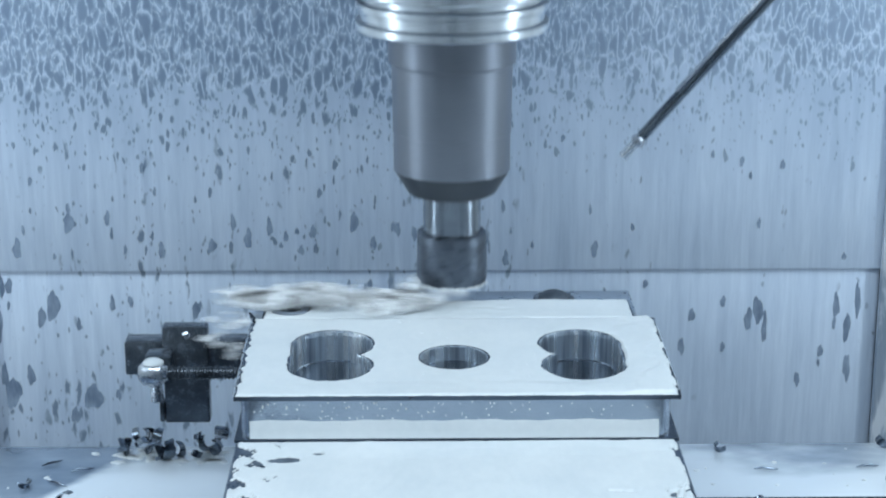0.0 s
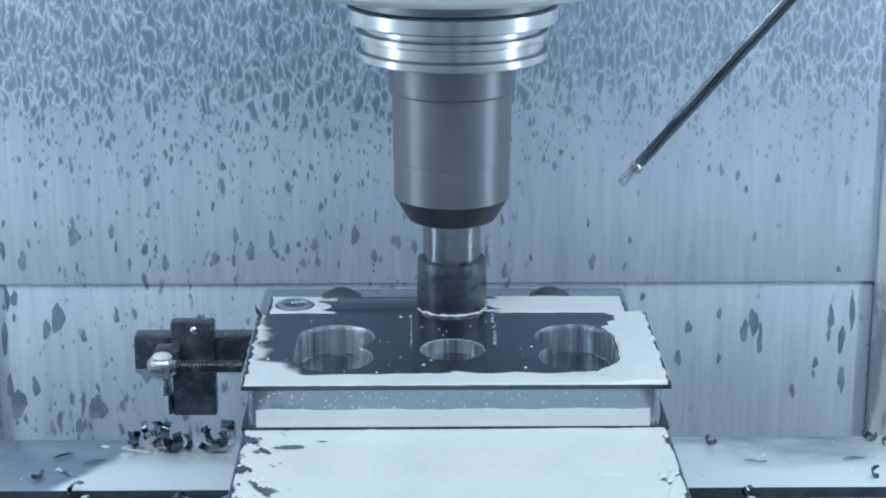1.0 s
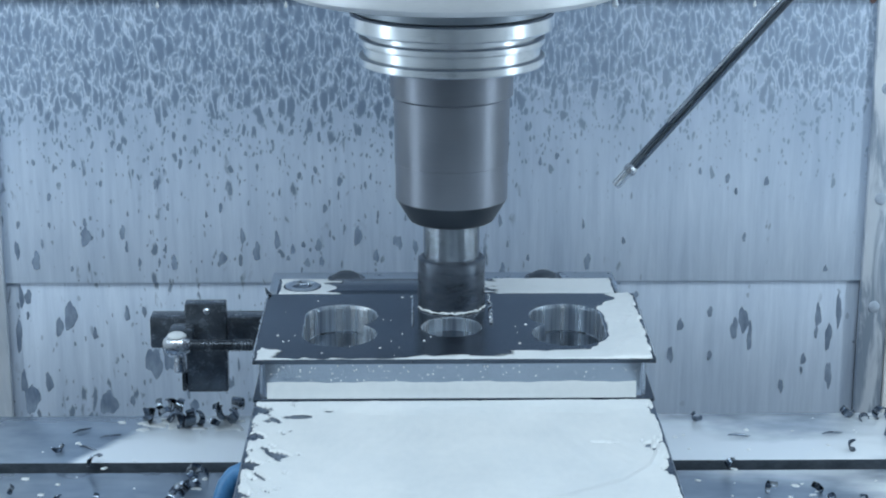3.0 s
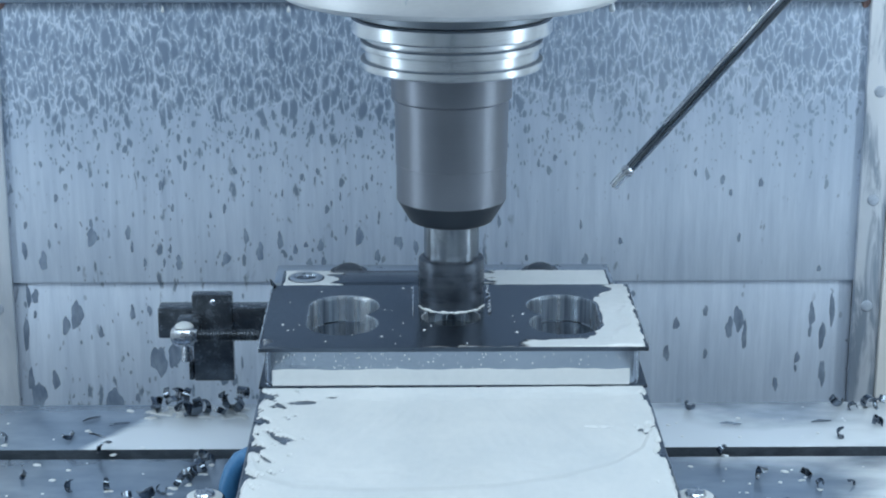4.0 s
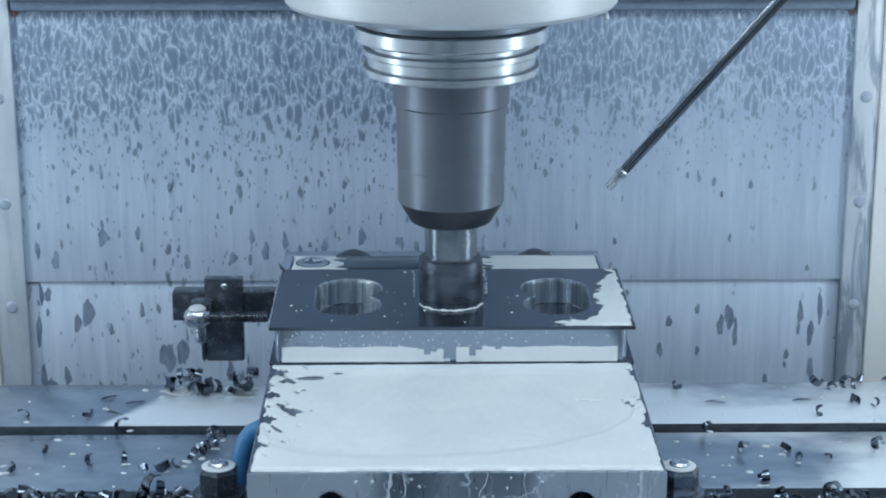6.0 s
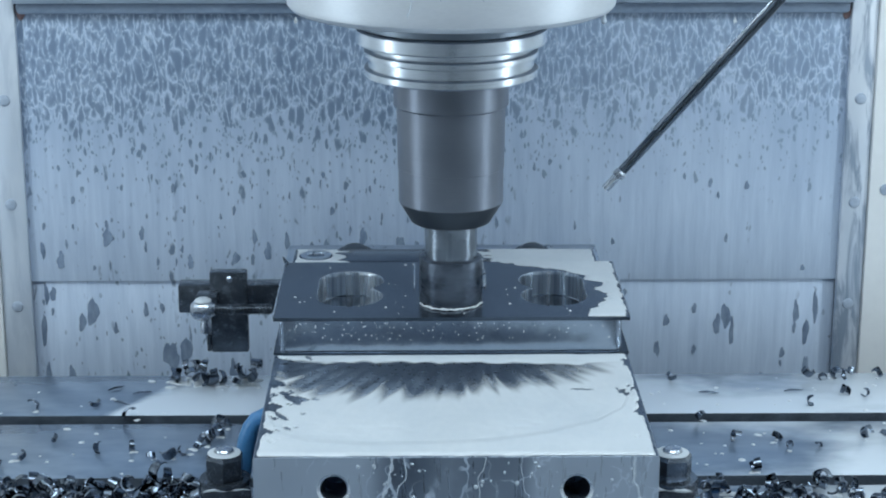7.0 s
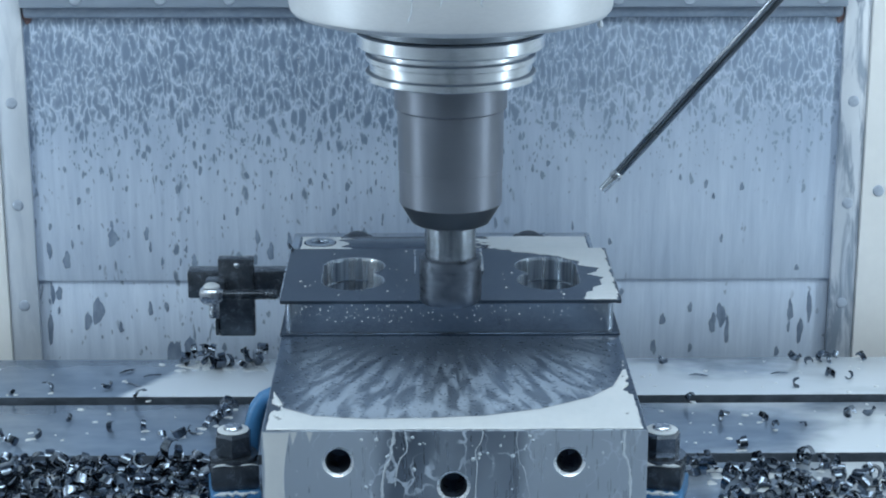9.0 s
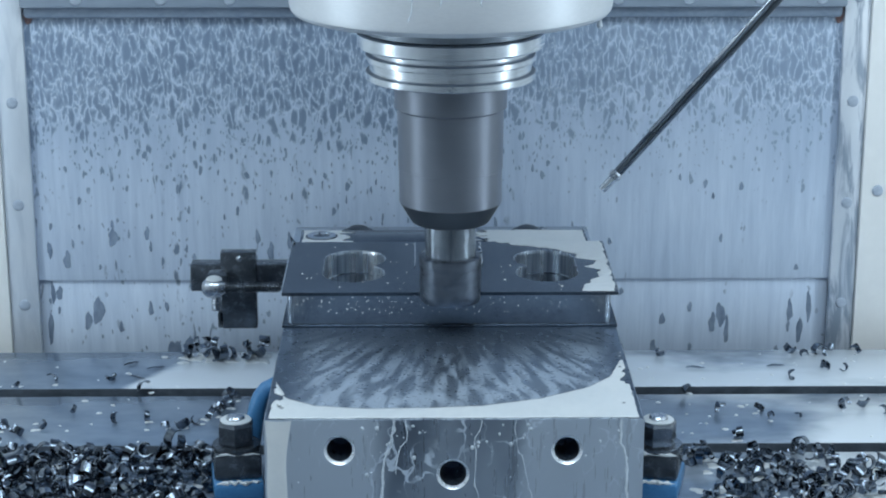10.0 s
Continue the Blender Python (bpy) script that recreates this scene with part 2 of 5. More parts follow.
def frame_material():
    """Sheet edge with grey blotches and thin pale runs."""
    k = Mat("frame_sheet")
    run = k.noise(k.mapped((1, 1, 0.16)), 150, 4, 0.6, 0.6)
    big = k.noise(k.mapped((1, 1, 0.5)), 34, 4)
    base = k.ramp(big, ((0.32, (0.60, 0.655, 0.73)), (0.66, (0.76, 0.795, 0.84))))
    x, y, z = k.xyz()
    stain = k.math("MULTIPLY", k.span(run, 0.46, 0.60), k.span(x, -0.1, 0.15, 0.16, 0.8))
    k.set(Base_Color=k.mix(stain, base, (0.23, 0.295, 0.385)), Metallic=0.3, Roughness=k.span(run, 0.3, 0.7, 0.48, 0.36))
    k.bump(run, 0.1, 0.0004)
    return k.m


FRAME = frame_material()
SCREW = metal("frame_sheet", (0.36, 0.43, 0.53), (0.54, 0.60, 0.69), 0.42, 40, (1, 1, 0.15), 0.35)
WHITE = metal("white_enamel", (0.82, 0.825, 0.82), (0.88, 0.885, 0.875), 0.38, 18, (1, 1, 1), 0.0, 0.05)
RAIL = metal("rail_steel", (0.22, 0.275, 0.35), (0.33, 0.39, 0.47), 0.45, 30, (0.2, 1, 1), 0.3, 0.1)
DULL = metal("grey_enamel", (0.20, 0.24, 0.30), (0.30, 0.34, 0.40), 0.5, 12, (1, 1, 1), 0.0, 0.05)
GROUND = metal("ground_steel", (0.070, 0.092, 0.125), (0.115, 0.145, 0.188), 0.17, 50, (14, 1, 1), 0.92, 0.10, 0.08)
BLOCKM = metal("machined_block", (0.32, 0.38, 0.46), (0.47, 0.53, 0.61), 0.30, 40, (1, 1, 0.15), 0.85, 0.12, 0.10)
NOSE = metal("nose_steel", (0.66, 0.695, 0.74), (0.76, 0.79, 0.83), 0.46, 30, (1, 1, 4), 0.6, 0.05, 0.06)
CHROME = metal("spindle_steel", (0.60, 0.66, 0.735), (0.76, 0.81, 0.865), 0.27, 40, (1, 1, 6), 0.88, 0.05, 0.06)
HOLDER = metal("holder_steel", (0.175, 0.195, 0.238), (0.245, 0.27, 0.32), 0.40, 40, (1, 1, 8), 0.9, 0.08)
CARBIDE = metal("cutter_steel", (0.15, 0.18, 0.22), (0.30, 0.34, 0.39), 0.25, 90, (1, 1, 8), 0.95, 0.1)
CUTTER = metal("wet_cutter", (0.06, 0.075, 0.10), (0.17, 0.20, 0.245), 0.30, 260, (1, 1, 0.4), 0.9, 0.3, 0.16)
GROOVE = metal("dim_ring_steel", (0.20, 0.24, 0.29), (0.30, 0.34, 0.39), 0.4, 60, (1, 1, 6), 0.8, 0.05)
NUT = metal("wet_nut", (0.09, 0.11, 0.14), (0.30, 0.34, 0.39), 0.24, 110, (1, 1, 1), 0.9, 0.25)
BLACK = metal("black_oxide", (0.014, 0.019, 0.026), (0.12, 0.145, 0.18), 0.22, 150, (1, 1, 1), 0.5, 0.1, 0.2)
CHIP = metal("chip_steel", (0.03, 0.042, 0.06), (0.31, 0.36, 0.43), 0.16, 240, (1, 1, 1), 1.0, 0.2, 0.15)
BOLT = metal("bolt_steel", (0.30, 0.34, 0.40), (0.58, 0.62, 0.68), 0.25, 120, (1, 1, 1), 0.95, 0.2)
BLUE = metal("blue_paint", (0.035, 0.14, 0.31), (0.07, 0.23, 0.45), 0.33, 70, (1, 1, 1), 0.0, 0.12)
BORE = bored_material()
CAST = metal("dark_shaded_iron", (0.03, 0.041, 0.056), (0.085, 0.108, 0.14), 0.5, 140, (0.3, 1, 1), 0.3, 0.3)
POOL = metal("oily_bore_floor", (0.08, 0.10, 0.125), (0.26, 0.30, 0.35), 0.07, 60, (1, 1, 1), 0.95, 0.02, 0.04)
BEVEL = metal("turned_bevel", (0.62, 0.68, 0.75), (0.80, 0.84, 0.88), 0.28, 200, (1, 1, 1), 0.6, 0.1, 0.1)
WEAK = metal("thin_coolant", (0.42, 0.49, 0.57), (0.60, 0.66, 0.72), 0.3, 90, (1, 1, 1), 0.0, 0.2)
SIDE = metal("polished_side", (0.30, 0.36, 0.44), (0.40, 0.46, 0.545), 0.16, 30, (1, 1, 12), 0.95, 0.06, 0.06)
BURR = metal("torn_burr", (0.55, 0.60, 0.66), (0.75, 0.79, 0.83), 0.2, 300, (1, 1, 1), 0.9, 0.3)
DARK = metal("blued_cone", (0.035, 0.045, 0.058), (0.06, 0.072, 0.09), 0.42, 60, (1, 1, 6), 0.3, 0.05)
STRIP = metal("shade_strip", (0.15, 0.20, 0.275), (0.28, 0.345, 0.44), 0.5, 45, (0.5, 1, 1), 0.1, 0.2)
CARD = metal("dark_card", (0.09, 0.12, 0.16), (0.14, 0.175, 0.22), 0.5, 60, (0.2, 1, 1), 0.0, 0.2)
PIPE = metal("oiled_pipe", (0.10, 0.125, 0.16), (0.17, 0.20, 0.24), 0.16, 30, (1, 1, 1), 0.95, 0.03, 0.08)
RUST = metal("rust_spot", (0.16, 0.10, 0.10), (0.30, 0.20, 0.19), 0.7, 200, (1, 1, 1), 0.0, 0.4)

# ---------------------------------------------------------------- mesh tools
MM = 0.001
ZP = 73.5  # top of the workpiece over the table, mm


def mesh_of(name, bm, mat, smooth=None):
    bmesh.ops.recalc_face_normals(bm, faces=bm.faces)
    me = bpy.data.meshes.new(name)
    bm.to_mesh(me)
    bm.free()
    me.materials.append(mat)
    if smooth:
        me.polygons.foreach_set("use_smooth", [True] * len(me.polygons))
        me.set_sharp_from_angle(angle=radians(smooth))
    return me


def part(name, bm, mat, parent=None, label="", smooth=30):
    ob = new(name, mesh_of(name, bm, mat, smooth))
    ob.parent = parent
    if label:
        ob["label"] = label
    return ob


def thing(name, label, category, group="", kind=""):
    return tagged(new(name), label, category, group, kind)


def box(x0, x1, y0, y1, z0, z1, bevel=0.0, bm=None, seg=2):
    """A box in mm, its edges rounded."""
    bm = bm or bmesh.new()
    r = bmesh.ops.create_cube(bm, size=1, matrix=Matrix.Translation(((x0 + x1) / 2 * MM, (y0 + y1) / 2 * MM, (z0 + z1) / 2 * MM))
                              @ Matrix.Diagonal(((x1 - x0) * MM, (y1 - y0) * MM, (z1 - z0) * MM, 1)))
    if bevel:
        es = {e for v in r["verts"] for e in v.link_edges}
        bmesh.ops.bevel(bm, geom=list(es), offset=bevel * MM, segments=seg, affect="EDGES", profile=0.5)
    return bm


def lathe(profile, n=64, m=Matrix(), bm=None, ripple=None):
    """Turns a closed or open profile of (radius, height) in mm about z."""
    bm = bm or bmesh.new()
    rings = []
    for r, z in profile:
        if r <= 0:
            rings.append([bm.verts.new(m @ Vector((0, 0, z * MM)))])
        else:
            ring = []
            for i in range(n):
                a = 2 * math.pi * i / n
                rr = r + (ripple(a, z) if ripple else 0)
                ring.append(bm.verts.new(m @ Vector((rr * MM * math.cos(a), rr * MM * math.sin(a), z * MM))))
            rings.append(ring)
    for p, q in zip(rings, rings[1:]):
        for i in range(n):
            j = (i + 1) % n
            vs = []
            for v in (p[i % len(p)], p[j % len(p)], q[j % len(q)], q[i % len(q)]):
                if v not in vs:
                    vs.append(v)
            if len(vs) > 2:
                bm.faces.new(vs)
    return bm


def loop_plate(outer, holes, z0, z1, m=Matrix(), caps=True):
    """A plate in mm with the outline outer and holes (loop, floor height or None for right through)."""
    bm = bmesh.new()
    top_edges = []

    def ring(pts, z):
        return [bm.verts.new(m @ Vector((x * MM, y * MM, z * MM))) for x, y in pts]

    def edges(vs):
        return [bm.edges.new((vs[i], vs[(i + 1) % len(vs)])) for i in range(len(vs))]

    def side(a, b):
        for i in range(len(a)):
            j = (i + 1) % len(a)
            bm.faces.new((a[i], a[j], b[j], b[i]))

    o1, o0 = ring(outer, z1), ring(outer, z0)
    top_edges += edges(o1)
    side(o1, o0)
    low_edges = [e for e in (bm.edges.get((o0[i], o0[(i + 1) % len(o0)])) for i in range(len(o0))) if e]
    if caps:
        bm.faces.new(o0)
    for pts, floor in holes:
        h1 = ring(pts, z1)
        top_edges += edges(h1)
        cx, cy = sum(p[0] for p in pts) / len(pts), sum(p[1] for p in pts) / len(pts)
        prev = h1
        for scale, depth in floor:
            nxt = ring([(cx + (x - cx) * scale, cy + (y - cy) * scale) for x, y in pts], z1 - depth)
            side(prev, nxt)
            prev = nxt
        if caps:
            bm.faces.new(prev)
        else:
            low_edges += [bm.edges.get((prev[i], prev[(i + 1) % len(prev)])) for i in range(len(prev))]
    if not caps:
        bmesh.ops.triangle_fill(bm, use_beauty=True, edges=low_edges)
    bmesh.ops.triangle_fill(bm, use_beauty=True, edges=top_edges)
    return bm


def circle(cx, cy, r, n=40):
    return [(cx + r * math.cos(2 * math.pi * i / n), cy + r * math.sin(2 * math.pi * i / n)) for i in range(n)]


def tube(points, r, n=14):
    """A round bar in mm along points."""
    bm = bmesh.new()
    pts = [Vector(p) for p in points]
    rings = []
    for i, p in enumerate(pts):
        d = (pts[min(i + 1, len(pts) - 1)] - pts[max(i - 1, 0)]).normalized()
        a = d.orthogonal().normalized() if not rings else None
        if a is None:
            a = (last - d * last.dot(d)).normalized()
        last = a
        b = d.cross(a)
        rr = r[i] if isinstance(r, (list, tuple)) else r
        rings.append([bm.verts.new((p + (a * math.cos(2 * math.pi * k / n) + b * math.sin(2 * math.pi * k / n)) * rr) * MM) for k in range(n)])
    for p, q in zip(rings, rings[1:]):
        for k in range(n):
            bm.faces.new((p[k], p[(k + 1) % n], q[(k + 1) % n], q[k]))
    bm.faces.new(rings[0])
    bm.faces.new(rings[-1])
    return bm


ON_TABLE = []   # things that ride on the table
ON_HEAD = []    # things that ride on the spindle head
WASHED = []     # pieces of coolant film and the time at which each drains away
SINKING = []    # coolant sheets and the way each sags
RISING = []     # burr curls and the time at which the cutter raises each


def rides(ob):
    ON_TABLE.append(ob)
    return ob


# ---------------------------------------------------------------- the enclosure
def setting(name, bm, mat, label, category, smooth=30):
    return tagged(part(name, bm, mat, None, "", smooth), label, category, "", "structure")


def build_enclosure():
    bm = box(-196, 186, 170, 176, ZP - 45, ZP + 86.5, 0.6)
    setting("wall_north", bm, WALL, "stainless rear splash panel streaked with dried coolant drops", "wall")
    bm = box(-192.5, 182.5, 172.4, 178, -70, ZP - 44.6, 0.4)
    setting("wall_north_lower", bm, WALL, "lower stainless rear panel set behind the upper sheet", "wall")
    # raised frame strips at both sides, with screw heads
    for name, x0, x1 in (("trim_west", -205.2, -191.8), ("trim_east", 182.0, 194.0)):
        setting(name, box(x0, x1, 166.6, 170.4, -70, ZP + 112, 0.8), FRAME, "upright stainless edge strip with round screw heads", "trim")
    setting("trim_top", box(-191.6, 181.8, 161, 170.2, ZP + 86, ZP + 112, 1.0), RAIL, "horizontal steel rail above the rear panel, with screws", "trim")
    # dark strip drawn in place of the shadow that the rail throws
    setting("trim_shade", box(-191, 181, 165, 169.6, ZP + 80.5, ZP + 86.6, 2.0), STRIP, "dark strip standing in for the shade under the rail", "trim")
    for name, x0, x1 in (("wall_west_rear", -470, -205.4), ("wall_east_rear", 194.2, 470)):
        setting(name, box(x0, x1, 164.5, 176, -360, 760, 0.5), WHITE, "white enamelled rear sheet of the machine enclosure", "wall")
    setting("wall_west", box(-476, -466, -1150, 176, -360, 760, 0.5), WHITE, "white enamelled side sheet of the machine enclosure", "wall")
    setting("wall_east", box(466, 476, -1150, 176, -360, 760, 0.5), WHITE, "white enamelled side sheet of the machine enclosure", "wall")
    # unseen front: white lifts the reflections, an added dark strip darkens their middle
    setting("wall_south", box(-476, 476, -1160, -1150, -360, 760), WHITE, "unseen white front of the enclosure, added to brighten reflections", "wall")
    setting("front_card", box(-85, 85, -1149.4, -1142, -350, 740, 2.0), CARD, "unseen dark strip added in front for dark reflections", "door")
    setting("wall_north_upper", box(-210, 200, 176.5, 186, -360, 760), DULL, "dark grey sheet behind the rear panel", "wall")
    setting("ceiling", box(-476, 476, -1160, 186, 760, 770), DULL, "dark grey enclosure roof", "ceiling")
    setting("floor", box(-476, 476, -1160, 186, -370, -360), DULL, "grey chip pan under the table", "floor")
    # screws
    k = 0
    proto = None
    spots = [(x, 166.0, ZP + z, 0) for x in (188.0,) for z in (90, 41.5, -7, -56)] + [(x, 166.0, ZP + z, 0) for x in (-198.6,) for z in (41.5, -7, -56)]
    spots += [(x, 160.4, ZP + 90.0, 0) for x in (-166, -128, -97, -66, -36, 12, 46, 78, 110, 142, 170)]
    for x, y, z, _ in spots + [(201.5, 163.6, ZP - 0.5, 0), (-209.5, 163.6, ZP + 1, 0)]:
        m = pose(x * MM, y * MM, z * MM, 90, 0, 0)
        if proto is None:
            proto = part("screw", lathe([(0, 0.5), (1.4, 0.45), (2.2, 0.2), (2.6, -0.3), (2.6, -1.4), (0, -1.4)], 20), SCREW)
            tagged(proto, "small round-headed steel screw in the sheet edge", "screw", "screws of the rear frame")
            proto.matrix_basis = m
        else:
            copy_thing(proto, m)
    for x in (-189.5, 180.2):
        bm = bmesh.new()
        bmesh.ops.create_icosphere(bm, subdivisions=3, radius=1)
        for v in bm.verts:
            v.co *= 1 + 0.35 * noise.noise(v.co * 2.3)
            v.co = Vector((v.co.x * 2.2, v.co.y * 0.7, v.co.z * 4.5)) * MM
        ob = tagged(part("rust_spot", bm, RUST), "reddish brown rust stain in the panel corner", "rust stain", "rust stains")
        ob.matrix_basis = pose(x * MM, 169.6 * MM, (ZP + 82) * MM)


build_enclosure()


def build_stains():
    """Large single drop marks on the lower part of the rear panel, drawn downwards."""
    rng = random.Random(7)
    bm = bmesh.new()
    spots = [(132, -64, 3.0, 7), (128, -68, 2.2, 6), (135, -72, 1.5, 8), (-165, -61, 3.2, 9), (-170, -66, 2.0, 6), (-129, -83, 4.6, 9), (-122, -80, 3.4, 8),
             (-150, -102, 4.5, 8), (-184, -100, 4.0, 9), (-176, -92, 2.4, 5), (-118, -36, 1.8, 4), (-82, -31, 2.2, 5), (-97, -34, 2, 4), (-73, -26, 1.8, 4.5),
             (-88, -24, 1.6, 4), (-156, -24, 2.4, 6), (-178, -35, 2.4, 5), (-140, -22, 1.5, 4), (104, -66, 1.6, 4), (117, -60, 1.5, 3), (100, -80, 1.6, 5),
             (150, -95, 1.4, 4), (62, -36, 1.8, 4.5), (25, -40, 1.8, 4), (-38, -24, 2.0, 6), (-20, -27, 1.6, 4), (-13, -29, 1.5, 4), (-30, -33, 1.4, 4),
             (-55, -28, 1.5, 4), (-60, -36, 1.3, 3), (165, -62, 2.0, 6), (170, -72, 1.8, 8), (174, -60, 1.6, 9), (171, -90, 1.8, 8), (-188, -70, 1.6, 10), (-187, -92, 1.6, 8), (-186, -52, 1.5, 6), (-186, -30, 1.4, 5),
             (-105, -63, 2.0, 5), (-60, -60, 1.7, 5), (-140, -60, 1.6, 4), (-183, -52, 2.0, 4), (84, -52, 1.2, 2.5), (-158, -110, 2.2, 5), (-112, -104, 2.4, 5), (-100, -90, 2.5, 6)]
    for _ in range(46):
        spots.append((rng.uniform(-185, 175), rng.uniform(-42, 12), rng.uniform(0.6, 1.2), rng.uniform(1.6, 3.2)))
    for _ in range(26):
        spots.append((rng.uniform(-185, 175), rng.uniform(-110, -48), rng.uniform(0.6, 1.3), rng.uniform(1.6, 3.6)))
    for x, z, rx, rz in spots:
        y = (169.93 if z > -44 else 172.33) - 0.0022 * spots.index((x, z, rx, rz))
        if abs(z + 44.8) < rz:
            z += -2 - rz if z < -44.8 else 2 + rz
        n, ph = 22, rng.uniform(0, 6)
        vs = []
        for i in range(n):
            a = 2 * math.pi * i / n
            w = 1 + 0.14 * math.sin(2 * a + ph) + 0.12 * math.sin(3 * a + 2 * ph) + 0.10 * math.sin(5 * a + ph) + 0.05 * math.sin(9 * a + 3 * ph)
            s = 1.0 if math.sin(a) > 0 else 0.85
            narrow = 1 - 0.22 * max(0, math.sin(a))
            vs.append((x + rx * 0.8 * w * math.cos(a) * narrow, z + rz * 0.85 * w * s * math.sin(a)))
        top = [bm.verts.new((p[0] * MM, (y - 0.06) * MM, (ZP + p[1]) * MM)) for p in vs]
        low = [bm.verts.new(((x + (p[0] - x) * 1.005) * MM, (y + 0.2) * MM, (ZP + z + (p[1] - z) * 1.005) * MM)) for p in vs]
        bm.faces.new(top)
        for i in range(n):
            bm.faces.new((top[i], top[(i + 1) % n], low[(i + 1) % n], low[i]))
    ob = part("drop_stains", bm, STAIN, None, "", None)
    tagged(ob, "dark dried coolant drop marks on the rear panel", "stains", "", "stuff")


build_stains()


# ---------------------------------------------------------------- the moving table
def build_table():
    """T-slot table: flat lands with slots between; slot walls and floor carry painted shade."""
    t = thing("machine_table", "cast iron T-slot machine table wet with coolant", "machine table")
    lands = [(58.5, 107.0), (-8.0, 49.0), (-74.5, -17.5), (-141.0, -84.0), (-190, -150.5)]
    for y0, y1 in lands:
        land = part("land", box(-262, 262, y0, y1, -18, 0, 0.5), TABLE, t)
        # slot walls get a darker iron for the shade inside the slots
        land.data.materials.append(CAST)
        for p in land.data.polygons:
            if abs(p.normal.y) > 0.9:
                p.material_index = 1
    part("body", box(-262, 262, -190, 106.6, -60, -18, 1.0), CAST, t, "thick cast iron table body")
    rides(t)


build_table()


# ---------------------------------------------------------------- fixture block and workpiece
def build_block():
    """The fixture block under the workpiece."""
    b = thing("fixture_block", "machined steel fixture block with three bored holes in front", "fixture block")
    m = Matrix(((1, 0, 0, 0), (0, 0, -1, 0), (0, 1, 0, 0), (0, 0, 0, 1)))  # plate's own up becomes the block's front
    holes = []
    for x, z, r in ((-39.2, ZP - 25.2, 5.4), (38.6, ZP - 25.4, 5.4), (-0.4, ZP - 34.2, 5.7)):
        holes.append((circle(x, z, r), [(0.82, 0.9), (0.79, 0.95), (0.79, 16.0)]))
    top = ZP - 14.2
    outer = [(-64.8, 0.1), (64.8, 0.1), (64.8, top - 0.5), (64.3, top), (-64.3, top), (-64.8, top - 0.5)]
    bm = loop_plate(outer, holes, -40, 131.6, m)
    body = part("body", bm, FANNED, b)
    body.data.materials.append(BEVEL)
    for p in body.data.polygons:
        if -131.5 < p.center.y / MM < -130.9 and abs(p.center.x) < 0.06 and 0.2 < abs(p.normal.y) < 0.95:
            p.material_index = 1
    rides(b)
    return b


def keyhole(cx, inner):
    """Two bores run together; the inner flank keeps the nick between them, the outer flank is milled straight."""
    r, ya, yb = 12.5, 11.8, -7.8
    pts = []
    n = 26
    a0 = math.asin((ya - yb) / 2 / r)
    # the nicked flank, seen at +x before mirroring
    for i in range(n + 1):
        a = -a0 + (math.pi / 2 + a0) * i / n
        pts.append((r * math.cos(a), ya + r * math.sin(a)))
    for i in range(1, n + 1):
        a = math.pi / 2 + (math.pi / 2) * i / n
        pts.append((r * math.cos(a), ya + r * math.sin(a)))
    for i in range(n + 1):
        a = math.pi + (math.pi / 2) * i / n
        pts.append((r * math.cos(a), yb + r * math.sin(a)))
    for i in range(1, n):
        a = -math.pi / 2 + (math.pi / 2 + a0) * i / n
        pts.append((r * math.cos(a), yb + r * math.sin(a)))
    pts = [(cx + inner * x, y) for x, y in pts]
    return pts if inner > 0 else pts[::-1]


def rough_edge(x0, x1, y0, y1, step, amp, seed):
    """A rectangle whose rim is slightly uneven, as a burred edge is."""
    rng = random.Random(seed)
    pts = []
    nx, ny = int((x1 - x0) / step), int((y1 - y0) / step)
    for i in range(nx):
        pts.append((x0 + (x1 - x0) * i / nx, y0 + rng.uniform(-0.3, 0.3) * amp))
    for i in range(ny):
        pts.append((x1 + rng.uniform(-1, 1) * amp, y0 + (y1 - y0) * i / ny))
    for i in range(nx):
        pts.append((x1 - (x1 - x0) * i / nx, y1 + rng.uniform(-0.3, 0.3) * amp))
    for i in range(ny):
        pts.append((x0 + rng.uniform(-1, 1) * amp, y1 - (y1 - y0) * i / ny))
    return pts


HOLE_L, HOLE_R = keyhole(-38.0, 1), keyhole(39.0, -1)
HOLE_C = circle(-0.4, -0.4, 10.4)


def rounded(x0, x1, y0, y1, r, n=6):
    pts = []
    for cx, cy, a0 in ((x1 - r, y0 + r, -90), (x1 - r, y1 - r, 0), (x0 + r, y1 - r, 90), (x0 + r, y0 + r, 180)):
        for i in range(n + 1):
            a = radians(a0 + 90 * i / n)
            pts.append((cx + r * math.cos(a), cy + r * math.sin(a)))
    return pts


def shrink(pts, k):
    cx, cy = sum(p[0] for p in pts) / len(pts), sum(p[1] for p in pts) / len(pts)
    return [(cx + (x - cx) * k, cy + (y - cy) * k) for x, y in pts]


